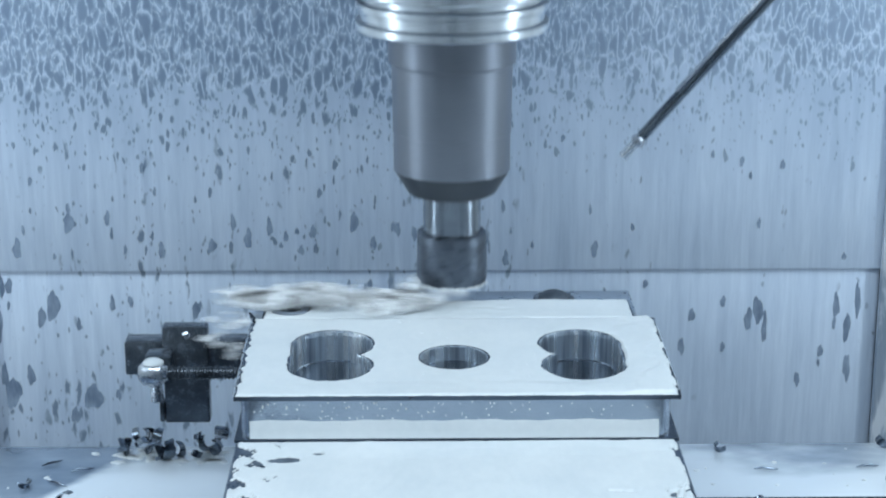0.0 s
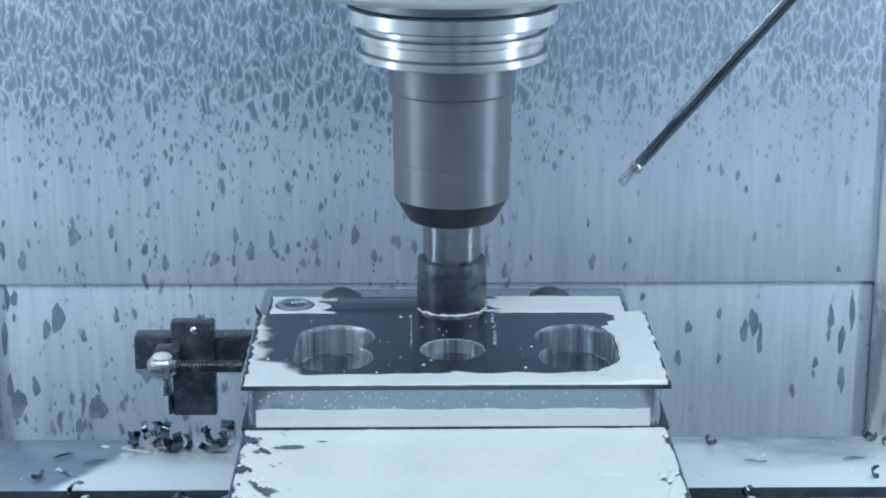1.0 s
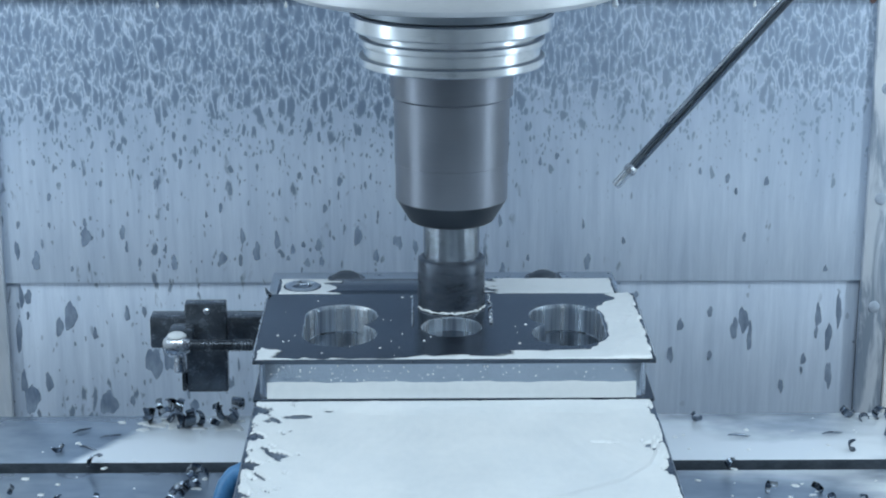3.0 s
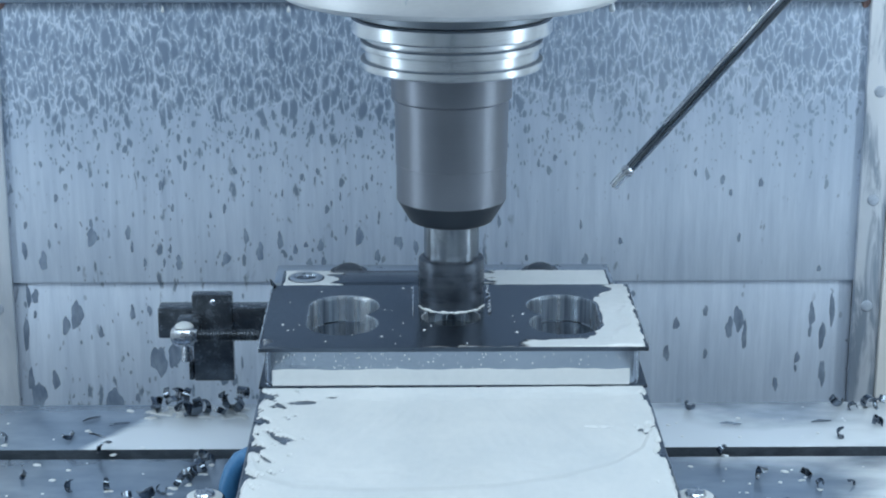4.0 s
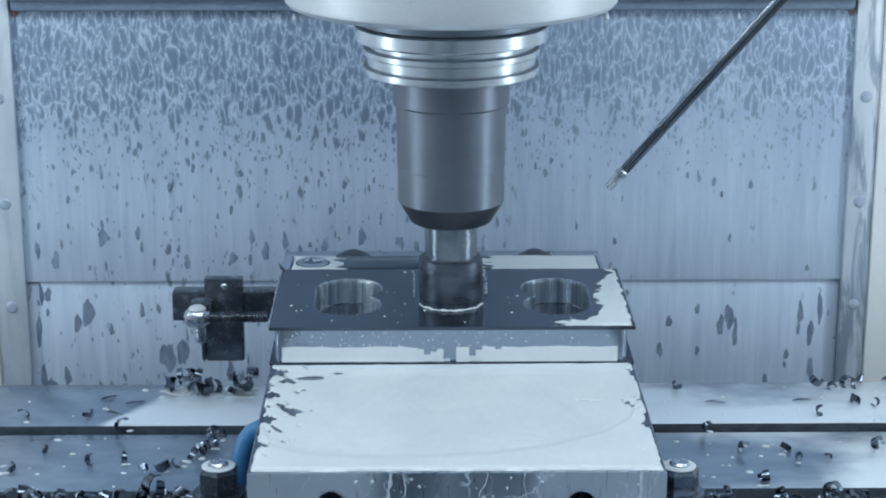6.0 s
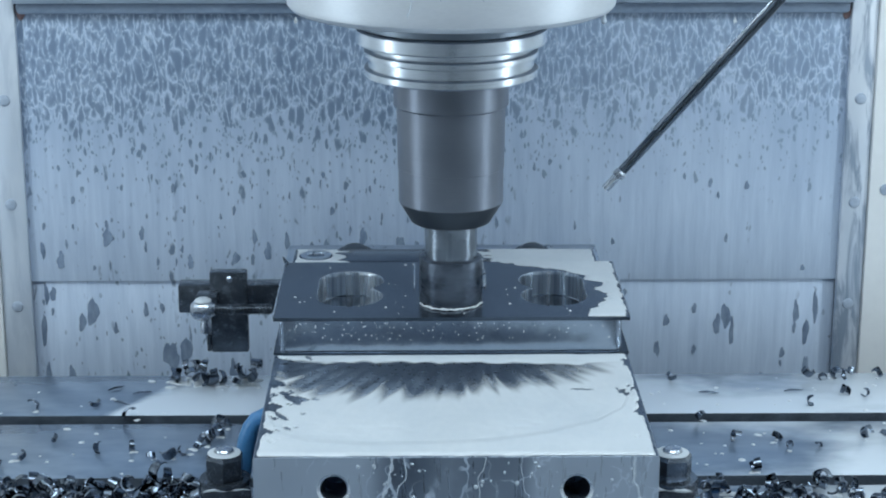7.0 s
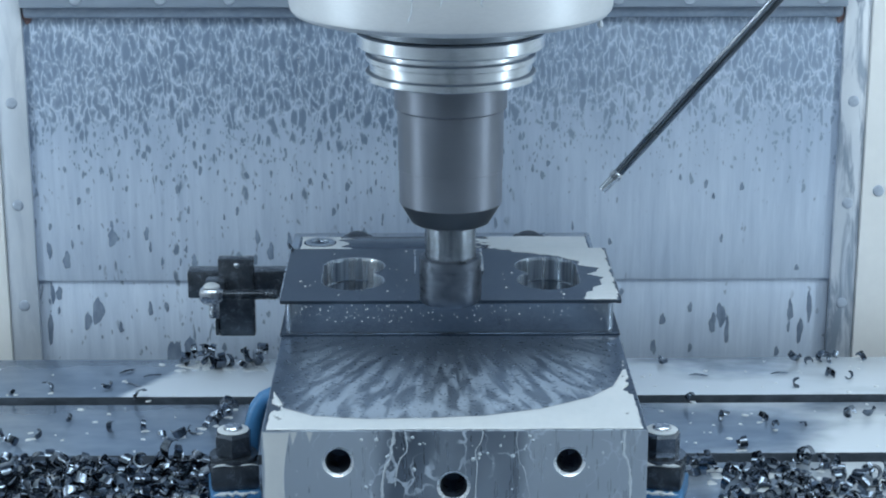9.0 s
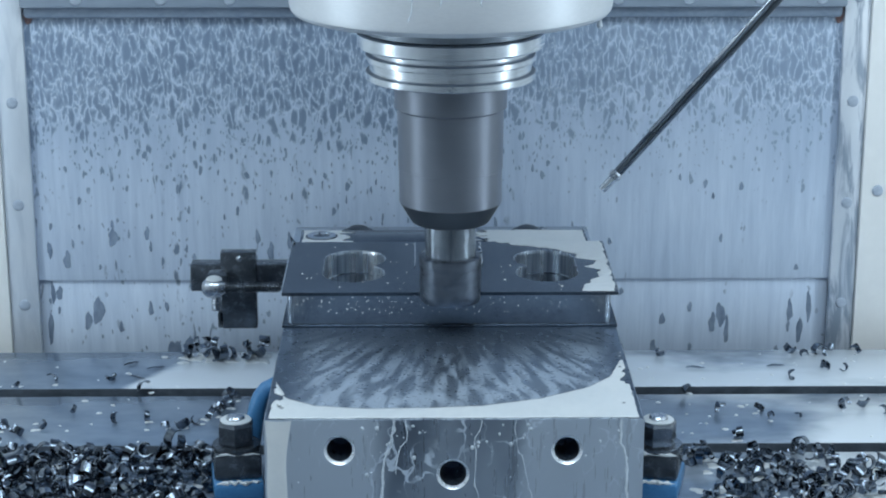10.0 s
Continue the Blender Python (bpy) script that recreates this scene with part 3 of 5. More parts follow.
def build_workpiece():
    w = thing("workpiece", "flat steel plate with two bored pockets being milled, burred edges", "workpiece")
    rng2 = random.Random(15)
    lip = [(0.98, 0.3), (0.97, 1.3)]
    bm = loop_plate(rough_edge(-65.0, 65.2, -33.6, 36.4, 3.1, 0.25, 3), [(HOLE_L, lip), (HOLE_R, lip), (HOLE_C, [(0.97, 0.25), (0.97, 1.3)])], ZP - 1.3, ZP, caps=False)
    tp = part("top_plate", bm, GROUND, w)
    tp.data.materials.append(BORE)
    for p in tp.data.polygons:
        c = p.center / MM
        if -62 < c.x < 62 and -31 < c.y < 33 and ZP - 1.25 < c.z < ZP - 0.02:
            p.material_index = 1
    bore = [(1.0, 8.2), (0.985, 8.5)]
    bm = loop_plate(rounded(-63.2, 62.4, -32.7, 36.4, 2.6), [(shrink(HOLE_L, 0.97), bore), (shrink(HOLE_R, 0.97), bore), (shrink(HOLE_C, 0.97), [(1.0, 3.4)])], ZP - 13.2, ZP - 1.3)
    core = part("core", bm, SIDE, w, "polished side of the plate")
    core.data.materials.append(BORE)
    core.data.materials.append(POOL)
    for p in core.data.polygons:
        c = p.center / MM
        if -60 < c.x < 60 and -30 < c.y < 33 and c.z > ZP - 12:
            p.material_index = 2 if abs(p.normal.z) > 0.7 and c.z < ZP - 2.5 else 1
    part("foot", box(-65.2, 65.0, -34.0, 58, ZP - 14.3, ZP - 13.2, 0.3), GROUND, w)
    part("rear_land", box(-62.4, 59.3, 36.6, 56.2, ZP - 13.2, ZP - 0.3, 0.5), GROUND, w)
    rides(w)
    bm = lathe([(6.2, -0.5), (6.2, 0.5), (5.6, 0.8), (4.4, 0.8), (3.8, 0.3), (3.4, -0.8), (0, -0.8)], 36)
    rim = part("bore_rim", bm, BLOCKM, w)
    rim.matrix_basis = pose(-53.5 * MM, 46.5 * MM, (ZP - 0.3) * MM)
    # ragged bright lip along two edges of the plate
    for x0, y0, x1, y1, amp in ((-65.1, -33.4, -65.1, 36.0, 0.5), (65.2, -30, 65.2, 35, 0.35)):
        pts, rr = [], []
        for i in range(48):
            q = i / 47
            pts.append((x0 + (x1 - x0) * q + rng2.uniform(-0.4, 0.4) * amp, y0 + (y1 - y0) * q, ZP + 0.1 + rng2.uniform(-0.1, 0.7) * amp))
            rr.append(rng2.uniform(0.15, 0.55) * (1.3 * amp + 0.2))
        part("edge_burr", tube(pts, rr, 6), BURR, w, "bright ragged edge burr")
    part("corner_burr", tube([(-64.6, 35.5, ZP), (-65.4, 36.0, ZP + 1.2), (-66.0, 36.0, ZP + 2.6)], [0.9, 0.6, 0.15], 7), GROUND, w)
    # burrs along both flanks of the cut, raised as the cutter passes
    rng = random.Random(8)
    for side in (-1, 1):
        y = 34.0
        while y > -31:
            n = rng.uniform(3.5, 6.5)
            pts = []
            for i in range(6):
                pts.append((side * (13.2 + rng.uniform(-0.1, 0.5) * (2.2 if side > 0 else 0.5)) - 0.3, y - n * i / 5, ZP + 0.12 + rng.uniform(0, 0.6)))
            b = part("burr", tube(pts, [0.1] + [rng.uniform(0.16, 0.42) for _ in range(4)] + [0.08], 6), BURR, w, "bright torn burr")
            RISING.append((b, y - n / 2))
            y -= n + rng.uniform(-0.3, 1.6)


BED = build_block()
PLATE_FILM = foam_material("coolant_on_plate", BED, ZP * MM, 0.07 * MM)
LAND_FILM = foam_material("coolant_on_land", BED, (ZP - 0.3) * MM, 0.08 * MM)
BLOCK_FILM = foam_material("coolant_on_block", BED, (ZP - 14.2) * MM, 0.22 * MM)
build_workpiece()


def build_rear_jaw():
    j = thing("rear_jaw", "steel clamping jaw standing behind the workpiece", "clamp jaw")
    part("body", box(-68, 64, 74, 98, 0.1, ZP - 10.6, 1.0), BLOCKM, j)
    rides(j)
    for x in (-39.2, 36.2):
        c = thing("clamp_bolt", "low domed clamp bolt on a washer on the rear jaw", "bolt", "bolts of the rear jaw")
        part("washer", lathe([(0, 0), (7.2, 0), (7.2, 0.9), (6.9, 1.1), (0, 1.1)], 32), BLACK, c)
        part("dome", lathe([(5.4, 1.0), (5.2, 1.6), (4.2, 2.6), (2.6, 3.3), (0, 3.5)], 32), CAST, c)
        c.matrix_basis = pose(x * MM, 86.8 * MM, (ZP - 10.6) * MM)
        rides(c)


def build_side_stop():
    """Bar clamped beside the jaw, an upright plate on it and a ball-headed stop screw through a boss."""
    s = thing("side_stop", "blackened side stop: flat bar, upright plate, ball-headed screw", "stop")
    part("bar", box(-114, -60, 79, 88, ZP - 35.2, ZP - 22.8, 0.8), BLACK, s, "blackened flat bar")
    bm = box(-99.8, -84.2, 72.5, 78.6, ZP - 50.6, ZP - 15.2, 0.7)
    part("plate", bm, BLACK, s, "blackened upright plate")
    part("pin", lathe([(0, -1), (1.4, -1), (1.4, 0.3), (0.9, 0.7), (0, 0.8)], 16, pose(-91.4 * MM, 72.5 * MM, (ZP - 18.2) * MM, 90, 0, 0)), BOLT, s, "bright pin")
    part("boss", box(-105, -96, 64, 74, ZP - 33.0, ZP - 23.0, 1.0), BLACK, s)
    m = pose(-101.9 * MM, 61 * MM, (ZP - 27.6) * MM, 0, 90, 0)
    ball = part("ball_head", lathe([(0, -5.1), (2.5, -4.6), (4.1, -3.1), (4.7, -1.0), (4.7, 1.2), (4.3, 3.0), (3.1, 4.3), (2.5, 5.3), (0, 5.3)], 28, m), BOLT, s, "polished round screw head")
    part("foam_cap", lathe([(0, 4.6), (2.2, 4.4), (3.4, 3.6), (3.6, 3.0), (0, 2.6)], 20, pose(-101.4 * MM, 60.4 * MM, (ZP - 26.9) * MM)), FOAM, ball, "white coolant on the screw head")
    prof = [(0, 5.0)]
    for i in range(18):
        z = 5.2 + i * 1.3
        prof += [(2.4, z), (2.4, z + 0.3), (1.9, z + 0.65), (1.9, z + 0.95)]
    prof += [(2.2, 28.8), (0, 29.6)]
    part("screw", lathe(prof, 20, m), BLACK, s, "dark threaded stop screw")
    part("nub", lathe([(0, 4), (1.8, 4), (2.2, 1), (2.2, -2.5), (0, -2.8)], 16, pose(-100.8 * MM, 62 * MM, (ZP - 35.6) * MM)), BOLT, s)
    part("end_tab", box(-101.6, -99.9, 72, 78, ZP - 50, ZP - 43, 0.4), BLACK, s)
    rides(s)


def hexagon(r, h, z):
    """A hexagon nut with turned-off corners, in mm."""
    bm = bmesh.new()
    rings = []
    for rr, zz in ((r * 0.9, z), (r, z + h * 0.12), (r, z + h * 0.86), (r * 0.88, z + h)):
        rings.append([bm.verts.new((rr * MM * math.cos(math.pi / 3 * i + 0.4), rr * MM * math.sin(math.pi / 3 * i + 0.4), zz * MM)) for i in range(6)])
    for p, q in zip(rings, rings[1:]):
        for i in range(6):
            bm.faces.new((p[i], p[(i + 1) % 6], q[(i + 1) % 6], q[i]))
    bm.faces.new(rings[0])
    bm.faces.new(rings[-1])
    return bm


def build_clamp(x, y, wet):
    c = thing("clamp_stud", "hexagon nut on a black washer above a blue clamp foot", "clamp", "clamps of the fixture block")
    part("foot", box(-9.6, 9.6, -13, 13, 0.1, 7.2, 1.4), BLUE, c, "blue painted clamp foot")
    part("collar", box(-9.0, 9.0, -9.5, 9.5, 7.2, 17.4, 1.6), BLACK, c, "black square collar")
    part("washer", lathe([(0, 17.4), (9.2, 17.4), (9.4, 18.0), (9.2, 19.0), (0, 19.0)], 32), BLACK if wet else NUT, c)
    nut = part("nut", hexagon(7.3, 9.2, 19.0), BLACK if wet else NUT, c, "hexagon nut")
    part("stud", lathe([(0, 18), (3.5, 18), (3.5, 29.6), (3.0, 30.2), (0, 30.4)], 20), BOLT, c)
    part("foam_ring", lathe([(3.4, 28.2), (5.8, 28.2), (6.0, 28.6), (5.2, 29.0), (3.6, 29.1)], 28), FOAM, nut, "ring of white coolant")
    rng = random.Random(int(x))
    for zz, yy, n in ((17.5, -9.0, 7), (7.3, -12.2, 12)):
        pts = [(-8.4 + 16.8 * i / n, yy + rng.uniform(-0.5, 0.9), zz + rng.uniform(-0.2, 0.3)) for i in range(n + 1)]
        part("foam_bead", tube(pts, [0.1] + [rng.uniform(0.25, 1.1) for _ in range(n - 1)] + [0.1], 7), FOAM, c, "white coolant bead")
    c.matrix_basis = pose(x * MM, y * MM, 0, 0, 0, 8 if x < 0 else -14)
    rides(c)


def build_blue_hose():
    pts = [(-78.6, -40, ZP - 72), (-77.6, -40, ZP - 60), (-76.4, -40, ZP - 51), (-75.2, -40, ZP - 45), (-73.6, -40, ZP - 40.4), (-71.2, -40, ZP - 37.2), (-68, -40, ZP - 35.6), (-64.6, -40, ZP - 35.2)]
    h = part("coolant_hose", tube(pts, 3.4), BLUE)
    tagged(h, "bent blue coolant hose entering the side of the block", "hose")
    rides(h)


build_rear_jaw()
build_side_stop()
build_clamp(-82.4, -52, True)
build_clamp(79.6, -53.5, False)
build_blue_hose()


# ---------------------------------------------------------------- spindle, tool and coolant lance
def build_spindle():
    s = thing("spindle_head", "bright round spindle nose of the milling head", "spindle")
    part("nose", lathe([(0, ZP + 110.6), (36, ZP + 110.6), (55.8, ZP + 110.6), (57.4, ZP + 111.2), (58.6, ZP + 112.6), (59.1, ZP + 114.6), (59.2, ZP + 135), (59.2, ZP + 190), (0, ZP + 190)], 96), NOSE, s, smooth=20)
    rng = random.Random(61)
    for a0, z0, n in ((-104, 127, 12), (-95, 130, 9), (-80, 132, 9), (-81, 128, 7)):
        pts, ang, z = [], a0, z0
        for i in range(n):
            ang += rng.uniform(-0.9, 0.9)
            z -= 0.9
            pts.append((59.15 * math.cos(radians(ang)), 59.15 * math.sin(radians(ang)), ZP + z))
        part("drip_mark", tube(pts, [0.08] + [rng.uniform(0.12, 0.35) for _ in range(n - 2)] + [0.1], 6), WEAK, s, "grey dried drip")
    part("hanging_drop", lathe([(0, -3.4), (0.8, -3.0), (1.1, -2.2), (0.8, -1.0), (0.5, 0.2), (0, 0.6)], 14, pose(52.6 * MM, -22.5 * MM, (ZP + 111.4) * MM)), WEAK, s, "clear hanging coolant drop")
    part("drive_ring", lathe([(0, ZP + 103.6), (32.6, ZP + 103.6), (33.4, ZP + 104.4), (33.4, ZP + 110.6), (0, ZP + 110.8)], 96), GROOVE, s)
    ON_HEAD.append(s)
    t = thing("tool_holder", "turning steel tool holder with a ringed flange and end mill", "tool holder")
    fl = [(0, 103.8), (33.6, 103.8), (34.4, 103.2), (34.5, 98.9), (33.9, 98.3), (29.6, 98.2), (29.6, 95.8), (31.0, 95.7), (31.4, 95.3), (31.4, 93.5), (31.0, 93.1), (29.9, 93.0), (29.9, 89.5), (31.0, 89.3), (31.4, 88.9), (31.4, 86.7), (30.6, 86.1), (21.5, 85.9), (0, 85.9)]
    fo = part("flange", lathe([(r, z + ZP) for r, z in fl], 96), CHROME, t, "bright flange with grooves", smooth=20)
    fo.data.materials.append(GROOVE)
    # upward ring faces darkened in colour, as if mirroring the dark nose underside
    for p in fo.data.polygons:
        if p.normal.z > 0.6:
            p.material_index = 1
    bd = [(0, 86.2), (20.9, 86.2), (20.9, 75.4), (20.4, 74.9), (19.8, 74.6), (19.5, 54), (19.5, 52.2), (19.25, 52.0), (19.25, 39.2), (0, 39.2)]
    part("body", lathe([(r, z + ZP) for r, z in bd], 72), HOLDER, t, "dark ground holder body", smooth=14)
    part("nose_cone", lathe([(0, ZP + 39.25), (19.2, ZP + 39.25), (18.8, ZP + 38.4), (14.7, ZP + 31.6), (13.6, ZP + 31.0), (0, ZP + 31.0)], 72), DARK, t, "blackened cone of the holder", smooth=14)
    part("shank", lathe([(0, ZP + 31.3), (9.7, ZP + 31.3), (9.7, ZP + 15.8), (0, ZP + 15.8)], 48, ripple=lambda a, z: -0.5 * max(0, math.cos(4 * a)) ** 6), CARBIDE, t, "polished shank")
    cut = [(0, 17.9), (10.6, 17.9), (11.6, 17.3), (11.7, 16.0)]
    cut += [(11.7, 14.5 - i * 1.4) for i in range(1, 9)] + [(11.7, 1.0), (11.3, 0.15), (7.5, 0.15), (0, 0.9)]
    part("cutter", lathe([(r, z + ZP) for r, z in cut], 72, ripple=lambda a, z: -0.35 * max(0, math.sin(4 * a + (z - ZP) * 0.05)) ** 4), CUTTER, t, "fluted end mill")
    ON_HEAD.append(t)
    return t


TOOL = build_spindle()


def build_lance():
    """Thin coolant pipe hung from the head, reaching down towards the cutter."""
    n = thing("coolant_lance", "thin steel coolant pipe with a bright nozzle tip", "coolant pipe")
    a, b = Vector((60.0, 33.0, ZP + 34.2)), Vector((124.1, 33.0, ZP + 107.8))
    d = (b - a).normalized()
    at = lambda s: tuple(a + d * s)
    part("tip", tube([at(0), at(0.5), at(6.8), at(7.0)], [1.5, 1.7, 1.7, 1.3]), CHROME, n, "bright nozzle tip")
    part("collar", tube([at(6.6), at(7.0), at(8.8), at(9.6)], [2.0, 2.4, 2.4, 1.8]), BOLT, n)
    part("sleeve", tube([at(9.4), at(10), at(30), at(31)], [1.7, 1.9, 2.0, 1.8]), PIPE, n, "dark steel sleeve")
    part("pipe", tube([at(30.5), at(31.5), at(150)], [1.8, 1.95, 1.95]), PIPE, n, "long dark pipe")
    part("wire", tube([tuple(Vector(at(30)) + Vector((-1.6, -0.6, 1.2))), tuple(Vector(at(150)) + Vector((-1.6, -0.6, 1.2)))], 0.7, 8), BOLT, n)
    ON_HEAD.append(n)


build_lance()


# ---------------------------------------------------------------- milky coolant on the plate and the block
def wobble(x, y, k=0.0):
    return (np.sin(x * 0.31 + y * 0.17 + k) + np.sin(x * 0.13 - y * 0.37 + 2.1 + k) + 0.6 * np.sin(x * 0.83 + y * 0.61 + 0.7 + k)
            + 0.4 * np.sin(x * 1.7 - y * 1.3 + 4.0 + k)) / 3.0


def in_loop(pts, x, y):
    c = np.zeros(x.shape, bool)
    for (x0, y0), (x1, y1) in zip(pts, pts[1:] + pts[:1]):
        if y0 != y1:
            c ^= ((y0 > y) != (y1 > y)) & (x < (x1 - x0) * (y - y0) / (y1 - y0) + x0)
    return c


def lattice(u, v, seed):
    """Smooth random field from 0 to 1 on a square lattice."""
    tab = np.random.RandomState(seed).rand(64, 64)
    i, j = np.floor(u).astype(int), np.floor(v).astype(int)
    a, b = u - i, v - j
    a, b = a * a * (3 - 2 * a), b * b * (3 - 2 * b)
    g = lambda p, q: tab[p % 64, q % 64]
    return (g(i, j) * (1 - a) + g(i + 1, j) * a) * (1 - b) + (g(i, j + 1) * (1 - a) + g(i + 1, j + 1) * a) * b


def sheet(owner, x0, x1, y0, y1, z, step, height, sinks, mat, label=""):
    """A coolant film of varying depth (mm) that sags into its support as it drains; sinks are rows of time and drop."""
    nx, ny = int((x1 - x0) / step) + 1, int((y1 - y0) / step) + 1
    gx, gy = np.meshgrid(np.linspace(x0, x1, nx), np.linspace(y0, y1, ny), indexing="ij")
    h = np.maximum(height(gx, gy), -0.3)
    idx = np.arange(nx * ny).reshape(nx, ny)
    top = np.maximum(np.maximum(h[:-1, :-1], h[1:, :-1]), np.maximum(h[:-1, 1:], h[1:, 1:]))
    keep = top > -0.2
    quads = np.stack((idx[:-1, :-1][keep], idx[1:, :-1][keep], idx[1:, 1:][keep], idx[:-1, 1:][keep]), 1)
    used = np.unique(quads)
    back = np.full(nx * ny, -1)
    back[used] = np.arange(len(used))
    co = np.stack((gx.ravel(), gy.ravel(), h.ravel() + z), 1)[used] * MM
    me = bpy.data.meshes.new("film_sheet")
    me.from_pydata(co.tolist(), [], back[quads].tolist())
    me.materials.append(mat)
    me.polygons.foreach_set("use_smooth", [True] * len(me.polygons))
    ob = new("film_sheet", me)
    ob.parent = owner
    if label:
        ob["label"] = label
    SINKING.append((ob, [(t, 0, 0, d) for t, d in sinks]))


def off_loop(pts, x, y):
    """Distance in mm from the rim of a loop."""
    d = np.full(x.shape, 1e9)
    for (ax, ay), (bx, by) in zip(pts, pts[1:] + pts[:1]):
        ux, uy = bx - ax, by - ay
        q = np.clip(((x - ax) * ux + (y - ay) * uy) / max(ux * ux + uy * uy, 1e-9), 0, 1)
        d = np.minimum(d, np.hypot(x - ax - q * ux, y - ay - q * uy))
    return np.where(in_loop(pts, x, y), -d, d)


def build_plate_film():
    f = thing("coolant_film", "white milky coolant film draining off the steel plate", "coolant film")
    RATE = 0.14

    def rims(x, y):
        edge = np.minimum(x + 64.6, 64.9 - x) - 0.5 - 0.9 * wobble(x * 2, y * 2.2, 5)
        ends = np.minimum(y + 33.2 + 0.2 * wobble(x * 3, y), 36.1 - y)
        hole = np.minimum(off_loop(HOLE_L, x, y), off_loop(HOLE_R, x, y)) - 0.5 - 0.5 * wobble(x * 1.5, y * 1.5, 2)
        mid = np.hypot(x + 0.4, y + 0.4) - 10.9
        return np.minimum(np.minimum(edge, ends), np.minimum(hole, mid)) * 2.2

    def height(x, y):
        n1, n2 = lattice(x * 0.10 + 9, y * 0.16 + 9, 3), lattice(x * 0.33 + 9, y * 0.42 + 5, 4)
        w = (n1 - 0.5) * 1.0 + (n2 - 0.5) * 0.5
        t = np.interp(y + 5 * w, [-33.6, -30, -26, -22, -15, 0, 20, 36], [4.2, 3.1, 1.9, 0.6, 0.42, 0.28, 0.16, 0.08])
        t = np.maximum(t, np.interp(x + 6 * w, [-65, -59, -54, -46], [1.5, 0.8, 0.45, 0.0]))
        t = np.where(y < -4, np.maximum(t, np.interp(x + 6 * w, [-65, -53, -46, -40], [4.2, 2.4, 1.2, 0.3]) * np.interp(y, [-24, -8], [1.0, 0.25])), t)
        strip = np.interp(x + 10 * w, [8, 20, 34, 44], [2.6, 4.0, 5.2, 6.6]) * np.interp(y + 3 * w, [-26, -21], [1.0, 0.1])
        t = np.maximum(t, strip)
        reach = x + 5 * w - np.interp(y, [-34, -22, -8, 8, 20, 30, 36], [44, 48, 51, 51, 53, 57, 57])
        t = np.maximum(t, np.interp(reach, [-5, 0, 3, 6, 8, 9.5], [0.2, 4.8, 5.8, 7.0, 8.4, 10.5]))
        return np.minimum(RATE * t, rims(x, y))

    sinks = [(0.0, 0.07), (0.12, 0.03), (0.25, -0.25 * RATE), (1.0, -RATE), (2.0, -2 * RATE), (4.0, -4 * RATE), (6.0, -6 * RATE), (8.0, -8 * RATE), (10.0, -8.2 * RATE)]
    sheet(f, -65, 65.4, -33.6, 36.4, ZP, 0.45, height, sinks, PLATE_FILM)

    def late(x, y):
        w = lattice(x * 0.14 + 9, y * 0.22 + 9, 13) - 0.5 + 0.6 * (lattice(x * 0.4 + 9, y * 0.5 + 5, 14) - 0.5)
        lim = np.interp(y, [-34, -24, -14, -4, 6, 14, 20, 26, 31, 36], [66, 59, 57, 59, 58, 53, 49, 42, 30, 20])
        return np.minimum(np.minimum((x + 9 * w - lim) * 0.12, 0.45), rims(x, y))

    sheet(f, 15, 65.4, -33.6, 36.4, ZP, 0.45, late, [(0.0, -0.9), (5.8, -0.9), (6.7, 0.0), (10.0, 0.0)], PLATE_FILM, "coolant run back over the plate's rear corner")

    def rear(x, y):
        w = lattice(x * 0.18 + 9, y * 0.5 + 9, 23) - 0.5
        t = np.interp(x + 10 * w, [-62, -46, -40, 0, 10, 20], [1.0, 0.9, 0.25, 0.15, 0.4, 1.0])
        ring = np.abs(np.hypot(x + 53.5, y - 46.5) - 5.2) - 1.3
        ring = np.where(np.hypot(x + 53.5, y - 46.5) < 4.4, -1, ring)
        rim = np.minimum(np.minimum(x + 61.8, 58.8 - x), np.minimum(55.8 - y, y - 36.8)) - 0.3 - 0.5 * w
        return np.minimum(0.5 * t, np.minimum(ring, rim) * 1.5)

    sheet(f, -62.4, 59.3, 36.7, 56.2, ZP - 0.3, 0.5, rear, [(0.0, 0.0), (0.4, -0.12), (0.8, -0.24), (10.0, -0.28)], LAND_FILM, "coolant on the rear land")
    rides(f)
    return f


